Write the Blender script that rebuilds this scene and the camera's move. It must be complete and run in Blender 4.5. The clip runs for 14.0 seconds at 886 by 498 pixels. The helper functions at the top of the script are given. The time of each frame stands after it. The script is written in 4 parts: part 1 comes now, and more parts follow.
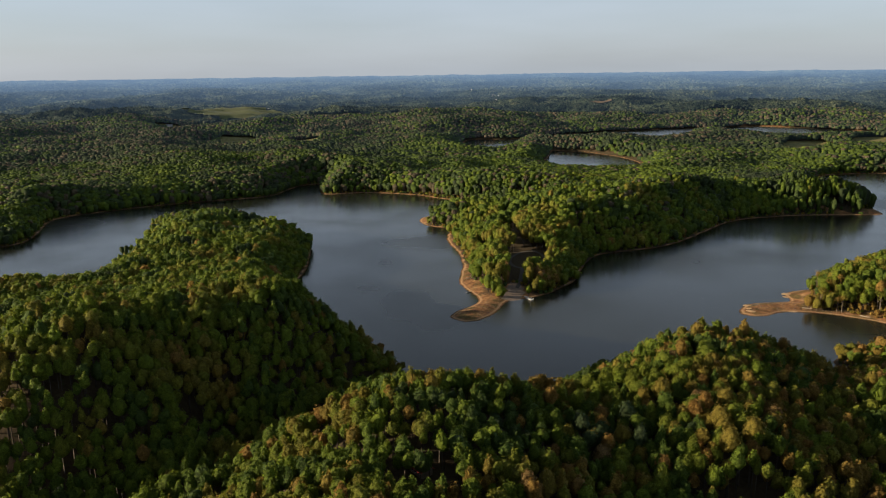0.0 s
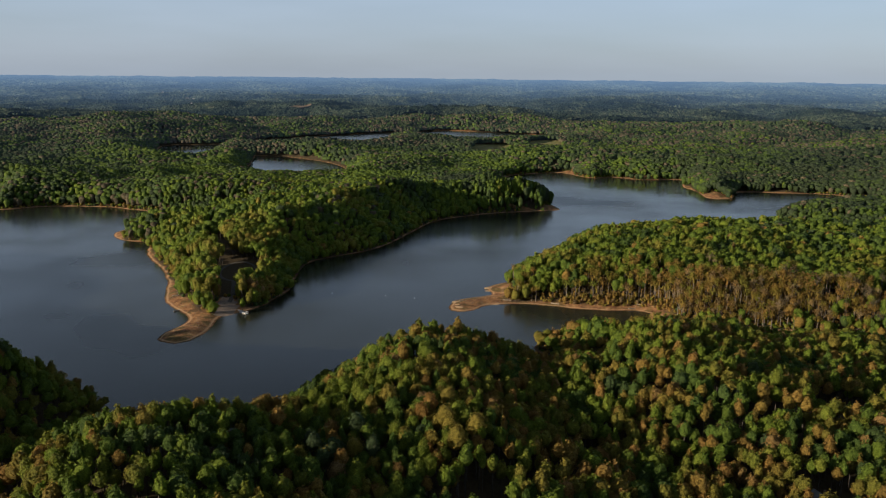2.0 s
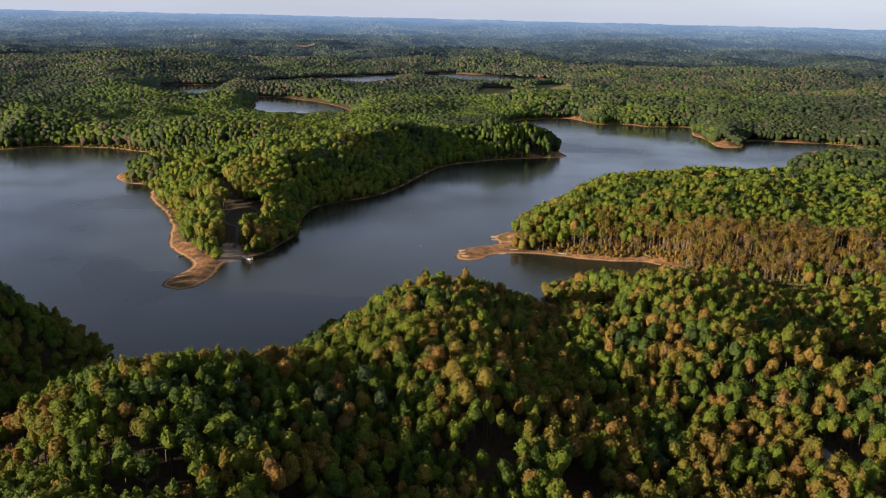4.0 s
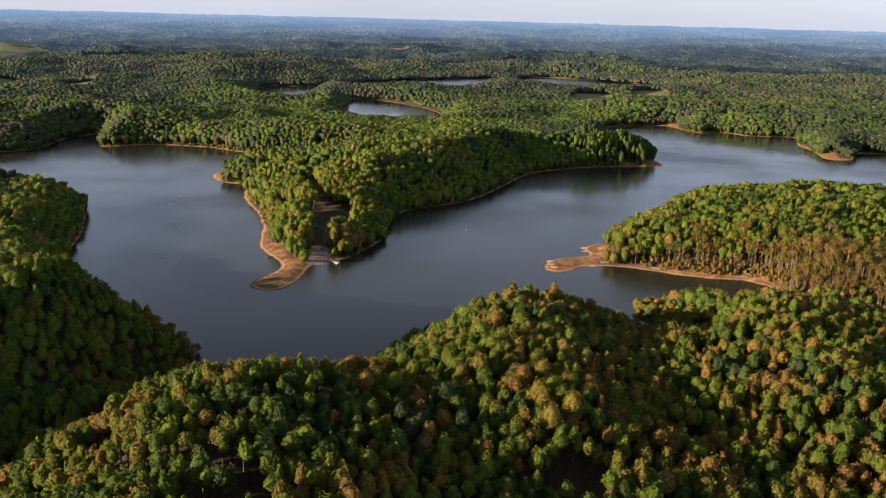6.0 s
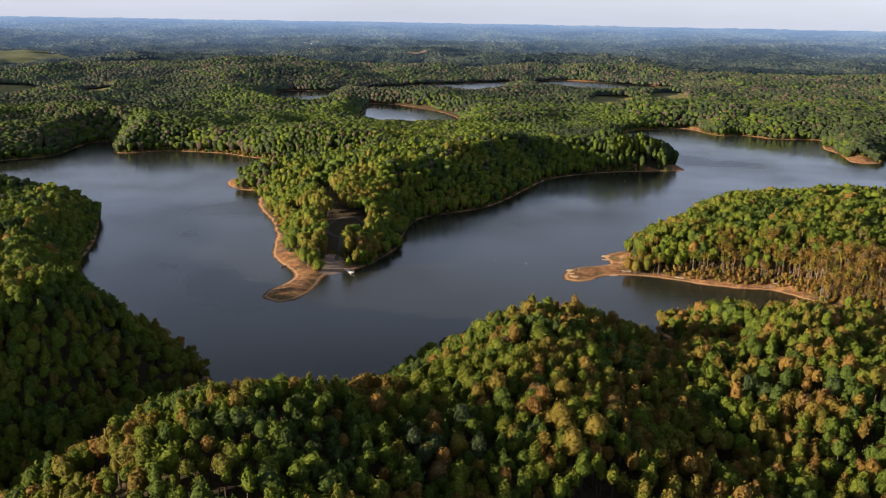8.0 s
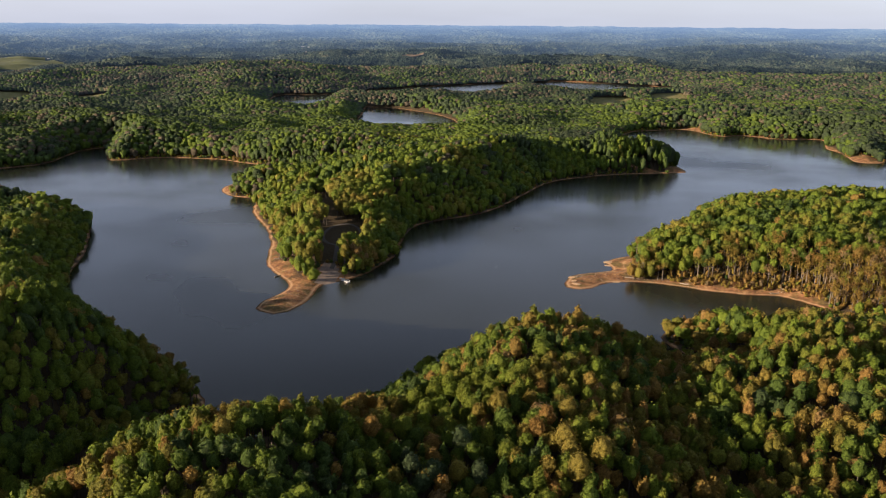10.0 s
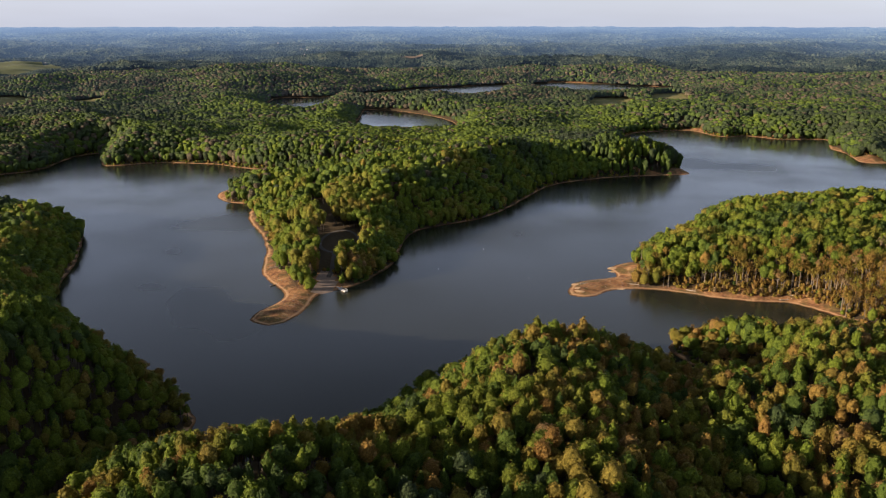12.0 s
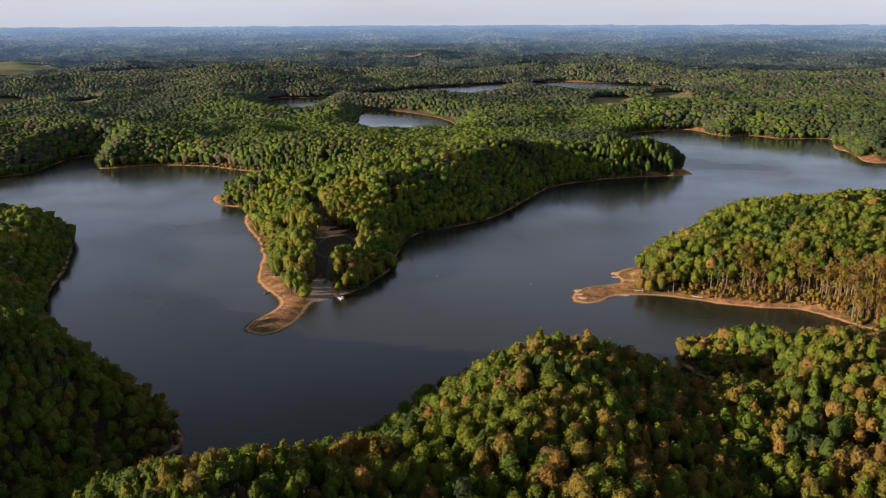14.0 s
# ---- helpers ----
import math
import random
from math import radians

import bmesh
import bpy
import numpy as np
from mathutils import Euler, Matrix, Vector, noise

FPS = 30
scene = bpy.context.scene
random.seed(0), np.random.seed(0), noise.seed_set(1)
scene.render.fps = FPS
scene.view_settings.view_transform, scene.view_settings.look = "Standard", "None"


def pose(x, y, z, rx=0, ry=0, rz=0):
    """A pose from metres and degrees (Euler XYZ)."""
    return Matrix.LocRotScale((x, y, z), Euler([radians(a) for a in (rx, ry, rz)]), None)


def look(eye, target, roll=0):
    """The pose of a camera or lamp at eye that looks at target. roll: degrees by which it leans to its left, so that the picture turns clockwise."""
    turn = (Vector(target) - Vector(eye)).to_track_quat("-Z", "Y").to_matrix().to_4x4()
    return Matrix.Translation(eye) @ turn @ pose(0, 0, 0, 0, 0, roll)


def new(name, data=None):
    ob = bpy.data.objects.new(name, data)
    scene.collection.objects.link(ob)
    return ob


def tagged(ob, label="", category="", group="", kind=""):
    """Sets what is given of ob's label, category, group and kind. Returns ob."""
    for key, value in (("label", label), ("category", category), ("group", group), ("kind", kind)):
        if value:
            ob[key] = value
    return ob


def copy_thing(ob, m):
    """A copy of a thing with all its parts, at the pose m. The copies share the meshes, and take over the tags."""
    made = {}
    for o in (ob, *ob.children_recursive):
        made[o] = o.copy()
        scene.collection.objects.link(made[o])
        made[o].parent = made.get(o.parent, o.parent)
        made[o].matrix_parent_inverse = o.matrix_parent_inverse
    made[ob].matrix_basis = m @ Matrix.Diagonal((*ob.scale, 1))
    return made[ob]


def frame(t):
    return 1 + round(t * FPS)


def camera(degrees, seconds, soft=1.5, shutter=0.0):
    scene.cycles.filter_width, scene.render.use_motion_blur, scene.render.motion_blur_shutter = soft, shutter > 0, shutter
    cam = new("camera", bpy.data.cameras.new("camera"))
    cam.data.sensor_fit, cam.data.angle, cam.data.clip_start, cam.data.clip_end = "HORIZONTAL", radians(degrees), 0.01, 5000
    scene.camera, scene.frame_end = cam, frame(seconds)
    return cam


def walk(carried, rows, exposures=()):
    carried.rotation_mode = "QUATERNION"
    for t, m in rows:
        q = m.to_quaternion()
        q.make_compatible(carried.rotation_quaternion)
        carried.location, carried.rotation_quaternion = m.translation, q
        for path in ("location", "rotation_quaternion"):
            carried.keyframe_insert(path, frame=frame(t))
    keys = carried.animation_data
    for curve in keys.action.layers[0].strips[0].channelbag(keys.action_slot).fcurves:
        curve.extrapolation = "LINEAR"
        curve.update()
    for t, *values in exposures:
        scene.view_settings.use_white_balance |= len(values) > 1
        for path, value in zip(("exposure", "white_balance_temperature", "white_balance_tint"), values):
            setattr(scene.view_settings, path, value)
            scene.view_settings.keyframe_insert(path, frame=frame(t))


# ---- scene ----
cam = camera(58.5, 14.0, soft=1.2)
PATH = [
    (0, (7.143, -26.378, 148.659), (6.37, -24.586, 148.22), -0.8),
    (0.5, (4.685, -23.861, 148.692), (3.912, -22.069, 148.255), -0.6),
    (0.6, (4.326, -23.311, 148.704), (3.554, -21.519, 148.267), -0.5),
    (0.7, (4.132, -22.738, 148.717), (3.388, -20.934, 148.279), -0.5),
    (0.8, (4.092, -22.185, 148.731), (3.442, -20.345, 148.294), -0.4),
    (0.9, (4.134, -21.689, 148.745), (3.655, -19.797, 148.308), -0.3),
    (1, (4.161, -21.255, 148.755), (3.877, -19.324, 148.318), -0.1),
    (1.1, (4.04, -20.875, 148.779), (3.945, -18.925, 148.344), 0.1),
    (1.2, (3.752, -20.536, 148.808), (3.682, -18.585, 148.373), 0.0),
    (1.5, (2.656, -19.61, 148.985), (2.591, -17.658, 148.552), 0.2),
    (2, (1.039, -17.918, 149.215), (0.976, -15.966, 148.785), 0.6),
    (2.5, (0.014, -16.114, 149.304), (-0.043, -14.185, 148.777), 1.0),
    (2.7, (-0.331, -15.396, 149.358), (-0.386, -13.479, 148.789), 1.2),
    (4.8, (-2.598, -7.925, 151.103), (-2.688, -6.009, 150.536), 1.5),
    (5, (-2.774, -6.977, 151.141), (-2.893, -5.062, 150.574), 1.6),
    (5.5, (-3.094, -3.98, 151.2), (-3.302, -2.073, 150.633), 1.5),
    (6, (-3.418, -0.887, 151.153), (-3.701, 1.011, 150.587), 1.5),
    (6.5, (-3.473, 2.319, 151.14), (-3.803, 4.21, 150.576), 1.3),
    (7, (-3.805, 5.48, 151.172), (-4.135, 7.371, 150.61), 1.2),
    (7.5, (-4.089, 8.634, 151.173), (-4.419, 10.526, 150.613), 1.1),
    (8, (-4.45, 11.853, 151.2), (-4.779, 13.745, 150.641), 1.0),
    (10.5, (-6.263, 28.004, 151.07), (-6.592, 29.898, 150.517), 0.3),
    (11, (-6.796, 31.396, 151.168), (-7.125, 33.29, 150.616), 0.2),
    (11.5, (-7.271, 34.584, 151.074), (-7.6, 36.479, 150.523), 0.1),
    (12, (-7.598, 37.74, 151.057), (-7.928, 39.634, 150.506), 0.0),
    (12.5, (-7.978, 40.937, 151.203), (-8.307, 42.831, 150.651), -0.0),
    (13, (-8.426, 44.204, 151.37), (-8.755, 46.098, 150.818), -0.1),
    (13.5, (-8.948, 47.487, 151.547), (-9.277, 49.381, 150.994), -0.1),
    (14, (-9.422, 50.643, 151.618), (-9.751, 52.536, 151.064), -0.2),
]
walk(cam, [(t, look(eye, goal, roll)) for t, eye, goal, roll in PATH], [(0, 0.26, 5350, 11), (1.0, 0.22, 5350, 11), (1.8, 0.02, 5050, 10), (2.5, 0.12, 5000, 12), (5.0, 0.80, 5250, 20), (11, 0.69, 5260, 20), (14, 0.62, 5310, 20)])

# ---------------------------------------------------------------- world and light
SUN_AZ, SUN_EL = radians(245.0), radians(11.8)
to_sun = Vector((math.sin(SUN_AZ) * math.cos(SUN_EL), math.cos(SUN_AZ) * math.cos(SUN_EL), math.sin(SUN_EL)))

world = bpy.data.worlds.new("world")
scene.world = world
world.use_nodes = True
wn, wl = world.node_tree.nodes, world.node_tree.links
sky = wn.new("ShaderNodeTexSky")
sky.sky_type, sky.sun_disc = "NISHITA", False
sky.sun_elevation, sky.sun_rotation = SUN_EL, SUN_AZ
sky.air_density, sky.dust_density, sky.ozone_density, sky.altitude = 1.0, 1.2, 1.0, 250
# a thin pale veil of high cloud over the clear sky
where = wn.new("ShaderNodeTexCoord")
spread = wn.new("ShaderNodeMapping")
spread.inputs["Scale"].default_value = (1.0, 1.0, 6.5)
streaks = wn.new("ShaderNodeTexNoise")
streaks.inputs["Scale"].default_value, streaks.inputs["Detail"].default_value = 2.2, 4.0
amount = wn.new("ShaderNodeMapRange")
amount.inputs["To Min"].default_value, amount.inputs["To Max"].default_value = 0.66, 1.30
height_up = wn.new("ShaderNodeSeparateXYZ")
thin = wn.new("ShaderNodeMapRange")
thin.interpolation_type = "SMOOTHSTEP"
thin.inputs["From Min"].default_value, thin.inputs["From Max"].default_value = 0.15, 0.60
thin.inputs["To Min"].default_value, thin.inputs["To Max"].default_value = 0.56, 0.84
both = wn.new("ShaderNodeMath")
both.operation, both.use_clamp = "MULTIPLY", True
veil = wn.new("ShaderNodeMix")
veil.data_type = "RGBA"
pale = wn.new("ShaderNodeValToRGB")
pale.color_ramp.elements[0].position, pale.color_ramp.elements[0].color = 0.19, (10.9, 10.9, 10.4, 1)
pale.color_ramp.elements[1].position, pale.color_ramp.elements[1].color = 0.50, (1.5, 1.47, 1.30, 1)
hazy_rim = pale.color_ramp.elements.new(0.03)
hazy_rim.color = (9.7, 9.4, 8.7, 1)
wl.new(pale.outputs["Color"], veil.inputs[7])
wl.new(where.outputs["Generated"], height_up.inputs[0])
wl.new(height_up.outputs["Z"], thin.inputs["Value"])
wl.new(height_up.outputs["Z"], pale.inputs["Fac"])
wl.new(thin.outputs["Result"], both.inputs[1])
wl.new(amount.outputs["Result"], both.inputs[0])
wl.new(where.outputs["Generated"], spread.inputs["Vector"])
wl.new(spread.outputs["Vector"], streaks.inputs["Vector"])
wl.new(streaks.outputs["Fac"], amount.inputs["Value"])
wl.new(both.outputs[0], veil.inputs[0])
wl.new(sky.outputs["Color"], veil.inputs[6])
wl.new(veil.outputs[2], wn["Background"].inputs["Color"])
wn["Background"].inputs["Strength"].default_value = 0.067

sun_data = bpy.data.lights.new("sun", "SUN")
sun_data.energy, sun_data.angle, sun_data.color = 7.2, radians(0.6), (1.0, 0.73, 0.41)
sun = new("sun", sun_data)
sun.matrix_world = look((0, 0, 400), Vector((0, 0, 400)) - to_sun)


# ---------------------------------------------------------------- materials
def material(name):
    m = bpy.data.materials.new(name)
    m.use_nodes = True
    return m, m.node_tree.nodes, m.node_tree.links, m.node_tree.nodes["Principled BSDF"]


def ramp(n, stops, kind="LINEAR"):
    r = n.new("ShaderNodeValToRGB")
    r.color_ramp.interpolation = kind
    e = r.color_ramp.elements
    while len(e) < len(stops):
        e.new(0.5)
    for k, (p, c) in enumerate(stops):
        e[k].position, e[k].color = p, (*c, 1)
    return r


def noise_node(n, l, scale, detail=3.0, rough=0.55, where=None):
    t = n.new("ShaderNodeTexNoise")
    t.inputs["Scale"].default_value, t.inputs["Detail"].default_value, t.inputs["Roughness"].default_value = scale, detail, rough
    if where is not None:
        l.new(where, t.inputs["Vector"])
    return t


def mix_node(n, l, a, b, f, kind="MIX"):
    x = n.new("ShaderNodeMix")
    x.data_type, x.blend_type = "RGBA", kind
    for sock, v in ((x.inputs[0], f), (x.inputs[6], a), (x.inputs[7], b)):
        if isinstance(v, bpy.types.NodeSocket):
            l.new(v, sock)
        elif isinstance(v, tuple):
            sock.default_value = (*v, 1)
        else:
            sock.default_value = v
    return x.outputs[2]


def bump_node(n, l, height, strength, distance, to):
    b = n.new("ShaderNodeBump")
    b.inputs["Strength"].default_value, b.inputs["Distance"].default_value = strength, distance
    l.new(height, b.inputs["Height"])
    l.new(b.outputs["Normal"], to)


def simple(name, colour, roughness=0.7, grain=2.0, depth=0.35, metal=0.0):
    """A plain surface with grain and stains at two scales."""
    m, n, l, p = material(name)
    where = n.new("ShaderNodeTexCoord").outputs["Object"]
    a = noise_node(n, l, grain, 5, 0.6, where)
    b = noise_node(n, l, grain * 0.13, 3, 0.6, where)
    dark = tuple(c * (1 - depth) for c in colour)
    light = tuple(min(1, c * (1 + depth * 0.6)) for c in colour)
    r1 = ramp(n, [(0.3, dark), (0.7, light)])
    l.new(a.outputs["Fac"], r1.inputs["Fac"])
    r2 = ramp(n, [(0.35, (0.75, 0.75, 0.75)), (0.65, (1, 1, 1))])
    l.new(b.outputs["Fac"], r2.inputs["Fac"])
    l.new(mix_node(n, l, r1.outputs["Color"], r2.outputs["Color"], 1.0, "MULTIPLY"), p.inputs["Base Color"])
    p.inputs["Roughness"].default_value, p.inputs["Metallic"].default_value = roughness, metal
    bump_node(n, l, a.outputs["Fac"], 0.4, 0.05, p.inputs["Normal"])
    return m


def leaf_material(name="spring_foliage", hazy=False):
    """Spring foliage: the tree's own tone picks the species colour, with hazed greens for far woods; each clump
    varies a little.
    """
    m, n, l, p = material(name)
    tone = n.new("ShaderNodeAttribute")
    tone.attribute_name = "tone"
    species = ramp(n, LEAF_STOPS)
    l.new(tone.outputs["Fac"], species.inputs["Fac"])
    geo = n.new("ShaderNodeNewGeometry")
    clump = ramp(n, [(0.0, (0.82, 0.83, 0.80)), (0.5, (1.0, 1.0, 1.0)), (1.0, (1.18, 1.16, 1.1))])
    l.new(geo.outputs["Random Per Island"], clump.inputs["Fac"])
    c = mix_node(n, l, species.outputs["Color"], clump.outputs["Color"], 1.0, "MULTIPLY")
    patch = noise_node(n, l, 0.9, 3, 0.6, geo.outputs["Position"])
    shade = ramp(n, [(0.3, (0.72, 0.74, 0.72)), (0.7, (1.2, 1.18, 1.1))])
    l.new(patch.outputs["Fac"], shade.inputs["Fac"])
    c = mix_node(n, l, c, shade.outputs["Color"], 1.0, "MULTIPLY")
    fine = noise_node(n, l, 3.6, 4, 0.75, geo.outputs["Position"])
    speck = ramp(n, [(0.38, (0.50, 0.52, 0.50)), (0.62, (1.45, 1.42, 1.3))])
    l.new(fine.outputs["Fac"], speck.inputs["Fac"])
    c = mix_node(n, l, c, speck.outputs["Color"], 1.0, "MULTIPLY")
    l.new(c, p.inputs["Base Color"])
    p.inputs["Roughness"].default_value = 0.75
    p.inputs["Specular IOR Level"].default_value = 0.2
    tuft = noise_node(n, l, 2.4, 5, 0.7, geo.outputs["Position"])
    bump_node(n, l, tuft.outputs["Fac"], 1.0, 1.1, p.inputs["Normal"])
    # distant haze, added to the foliage as a bluish emission
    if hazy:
        haze_glow(n, l, p, geo.outputs["Position"])
    tr = n.new("ShaderNodeBsdfTranslucent")
    l.new(c, tr.inputs["Color"])
    mx = n.new("ShaderNodeMixShader")
    mx.inputs[0].default_value = 0.36
    l.new(p.outputs[0], mx.inputs[1])
    l.new(tr.outputs[0], mx.inputs[2])
    l.new(mx.outputs[0], n["Material Output"].inputs["Surface"])
    return m


# the first two stops are greyed and blued to imitate haze on far woods
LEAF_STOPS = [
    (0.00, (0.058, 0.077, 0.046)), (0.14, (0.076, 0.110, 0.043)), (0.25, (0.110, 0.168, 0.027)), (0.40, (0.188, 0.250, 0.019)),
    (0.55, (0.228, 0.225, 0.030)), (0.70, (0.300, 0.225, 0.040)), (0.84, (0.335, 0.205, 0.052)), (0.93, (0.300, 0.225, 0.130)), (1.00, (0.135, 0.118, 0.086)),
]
leaves = leaf_material()
bark = simple("grey_bark", (0.10, 0.08, 0.06), 0.9, 3.0, 0.4)
pale_bark = simple("pale_bark", (0.21, 0.17, 0.125), 0.9, 3.0, 0.4)


def ground_material():
    """Leaf litter in the woods, grass in the clearings, orange clay, pale sand and a wet edge along the water."""
    m, n, l, p = material("lakeside_ground")
    pos = n.new("ShaderNodeNewGeometry").outputs["Position"]
    fine, broad, patch = noise_node(n, l, 0.7, 6, 0.65, pos), noise_node(n, l, 0.085, 4, 0.6, pos), noise_node(n, l, 0.16, 5, 0.65, pos)

    def tint(stops, source):
        r = ramp(n, stops)
        l.new(source, r.inputs["Fac"])
        return r.outputs["Color"]

    def mask(name, low, high):
        a = n.new("ShaderNodeAttribute")
        a.attribute_name = name
        e = n.new("ShaderNodeMath")
        e.operation = "MULTIPLY_ADD"
        l.new(fine.outputs["Fac"], e.inputs[0])
        e.inputs[1].default_value = 0.5
        l.new(a.outputs["Fac"], e.inputs[2])
        return tint([(low, (0, 0, 0)), (high, (1, 1, 1))], e.outputs[0])

    litter = tint([(0.3, (0.050, 0.038, 0.022)), (0.55, (0.085, 0.062, 0.034)), (0.75, (0.07, 0.085, 0.03))], fine.outputs["Fac"])
    grass = tint([(0.3, (0.14, 0.15, 0.05)), (0.5, (0.25, 0.235, 0.085)), (0.7, (0.35, 0.30, 0.13))], patch.outputs["Fac"])
    clay = tint([(0.34, (0.17, 0.085, 0.048)), (0.46, (0.33, 0.172, 0.076)), (0.56, (0.45, 0.255, 0.108)), (0.70, (0.58, 0.39, 0.20))], patch.outputs["Fac"])
    moss = tint([(0.49, (0, 0, 0)), (0.60, (0.80, 0.80, 0.80))], broad.outputs["Fac"])
    clay = mix_node(n, l, clay, (0.12, 0.105, 0.035), moss)
    clay = mix_node(n, l, clay, tint([(0.3, (0.50, 0.48, 0.45)), (0.62, (1.0, 0.97, 0.93))], fine.outputs["Fac"]), 1.0, "MULTIPLY")
    level = n.new("ShaderNodeSeparateXYZ")
    l.new(pos, level.inputs[0])
    dry = tint([(0.02, (0.45, 0.42, 0.4)), (0.16, (1, 1, 1))], level.outputs["Z"])
    clay = mix_node(n, l, clay, (0.60, 0.38, 0.20), tint([(0.16, (0, 0, 0)), (0.22, (0.8, 0.8, 0.8)), (0.34, (0.5, 0.5, 0.5)), (0.46, (0, 0, 0))], level.outputs["Z"]))
    clay = mix_node(n, l, clay, dry, 1.0, "MULTIPLY")
    c = mix_node(n, l, litter, grass, mask("grass", 0.60, 0.80))
    l.new(mix_node(n, l, c, clay, mask("bare", 0.60, 0.85)), p.inputs["Base Color"])
    p.inputs["Roughness"].default_value = 0.95
    p.inputs["Specular IOR Level"].default_value = 0.15
    bump_node(n, l, fine.outputs["Fac"], 0.5, 0.3, p.inputs["Normal"])
    return m


def water_material():
    m, n, l, p = material("lake_water")
    pos = n.new("ShaderNodeNewGeometry").outputs["Position"]
    p.inputs["Base Color"].default_value = (0.024, 0.026, 0.018, 1)
    p.inputs["IOR"].default_value = 1.33
    wind = noise_node(n, l, 0.006, 3, 0.5, pos)
    r = ramp(n, [(0.35, (0.09, 0.09, 0.09)), (0.65, (0.30, 0.30, 0.30))])
    l.new(wind.outputs["Fac"], r.inputs["Fac"])
    l.new(r.outputs["Color"], p.inputs["Roughness"])
    ripple = noise_node(n, l, 0.55, 4, 0.6, pos)
    bump_node(n, l, ripple.outputs["Fac"], 0.12, 0.35, p.inputs["Normal"])
    return m


def haze_glow(n, l, p, pos):
    """Haze put into the emission: nothing up to a kilometre, then ever more towards the skyline."""
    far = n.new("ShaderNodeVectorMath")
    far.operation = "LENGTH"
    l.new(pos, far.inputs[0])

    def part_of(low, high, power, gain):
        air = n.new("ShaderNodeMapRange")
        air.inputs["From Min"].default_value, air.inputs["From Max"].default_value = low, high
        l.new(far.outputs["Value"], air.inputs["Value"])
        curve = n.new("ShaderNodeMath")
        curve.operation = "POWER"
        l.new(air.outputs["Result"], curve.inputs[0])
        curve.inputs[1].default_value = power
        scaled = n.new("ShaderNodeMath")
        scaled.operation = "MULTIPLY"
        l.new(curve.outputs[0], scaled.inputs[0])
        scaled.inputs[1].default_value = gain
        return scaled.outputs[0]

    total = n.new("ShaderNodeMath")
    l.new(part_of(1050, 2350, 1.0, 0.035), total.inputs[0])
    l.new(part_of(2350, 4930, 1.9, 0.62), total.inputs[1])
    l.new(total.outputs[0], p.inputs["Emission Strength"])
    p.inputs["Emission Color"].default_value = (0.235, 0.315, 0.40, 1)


def backdrop_material():
    """Woods several kilometres off, the evening haze painted into their colour and emission."""
    m, n, l, p = material("haze_glow_woods")
    pos = n.new("ShaderNodeNewGeometry").outputs["Position"]
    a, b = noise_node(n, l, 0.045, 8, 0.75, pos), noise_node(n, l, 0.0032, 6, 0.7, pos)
    # base colours shifted to blue to imitate haze
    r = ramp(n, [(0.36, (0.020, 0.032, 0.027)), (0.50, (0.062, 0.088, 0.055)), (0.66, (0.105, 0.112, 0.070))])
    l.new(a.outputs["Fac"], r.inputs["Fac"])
    # broad bluish-dark patches painted in for the shaded sides of ridges
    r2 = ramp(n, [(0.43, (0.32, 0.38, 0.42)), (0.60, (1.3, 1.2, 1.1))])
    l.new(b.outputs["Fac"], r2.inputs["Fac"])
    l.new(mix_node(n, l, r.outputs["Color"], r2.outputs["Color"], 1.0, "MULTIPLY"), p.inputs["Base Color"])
    p.inputs["Roughness"].default_value = 0.95
    p.inputs["Specular IOR Level"].default_value = 0.1
    bump_node(n, l, a.outputs["Fac"], 0.9, 14.0, p.inputs["Normal"])
    haze_glow(n, l, p, pos)
    return m


ground_mat, water_mat, far_mat = ground_material(), water_material(), backdrop_material()
haze_glow_leaves = leaf_material("haze_glow_foliage", True)


# ---------------------------------------------------------------- the lie of the land
def hash_grid(ix, iy, seed):
    h = (ix.astype(np.int64) * 374761393 + iy.astype(np.int64) * 668265263 + seed * 974634777) & 0x7FFFFFFF
    h = ((h ^ (h >> 13)) * 1274126177) & 0x7FFFFFFF
    return ((h ^ (h >> 16)) & 0xFFFF) / 65535.0


def rough(x, y, size, seed, octaves=1):
    """Smooth noise from -1 to 1 with hills of that size."""
    total, amp, norm = np.zeros_like(x, dtype=float), 1.0, 0.0
    for k in range(octaves):
        u, v = x / size, y / size
        ix, iy = np.floor(u), np.floor(v)
        fx, fy = u - ix, v - iy
        fx, fy = fx * fx * (3 - 2 * fx), fy * fy * (3 - 2 * fy)
        a, b = hash_grid(ix, iy, seed + k), hash_grid(ix + 1, iy, seed + k)
        c, d = hash_grid(ix, iy + 1, seed + k), hash_grid(ix + 1, iy + 1, seed + k)
        total += amp * ((a * (1 - fx) + b * fx) * (1 - fy) + (c * (1 - fx) + d * fx) * fy)
        norm, amp, size = norm + amp, amp * 0.5, size * 0.5
    return total / norm * 2 - 1


def rounded(points):
    """A closed shore line through the points, with soft bends."""
    p, out = [np.array(q, float) for q in points], []
    for k in range(len(p)):
        a, b, c, d = p[k - 1], p[k], p[(k + 1) % len(p)], p[(k + 2) % len(p)]
        for s in (0.0, 0.34, 0.67):
            out.append(0.5 * (2 * b + (c - a) * s + (2 * a - 5 * b + 4 * c - d) * s * s + (3 * b - a - 3 * c + d) * s ** 3))
    return np.array(out)


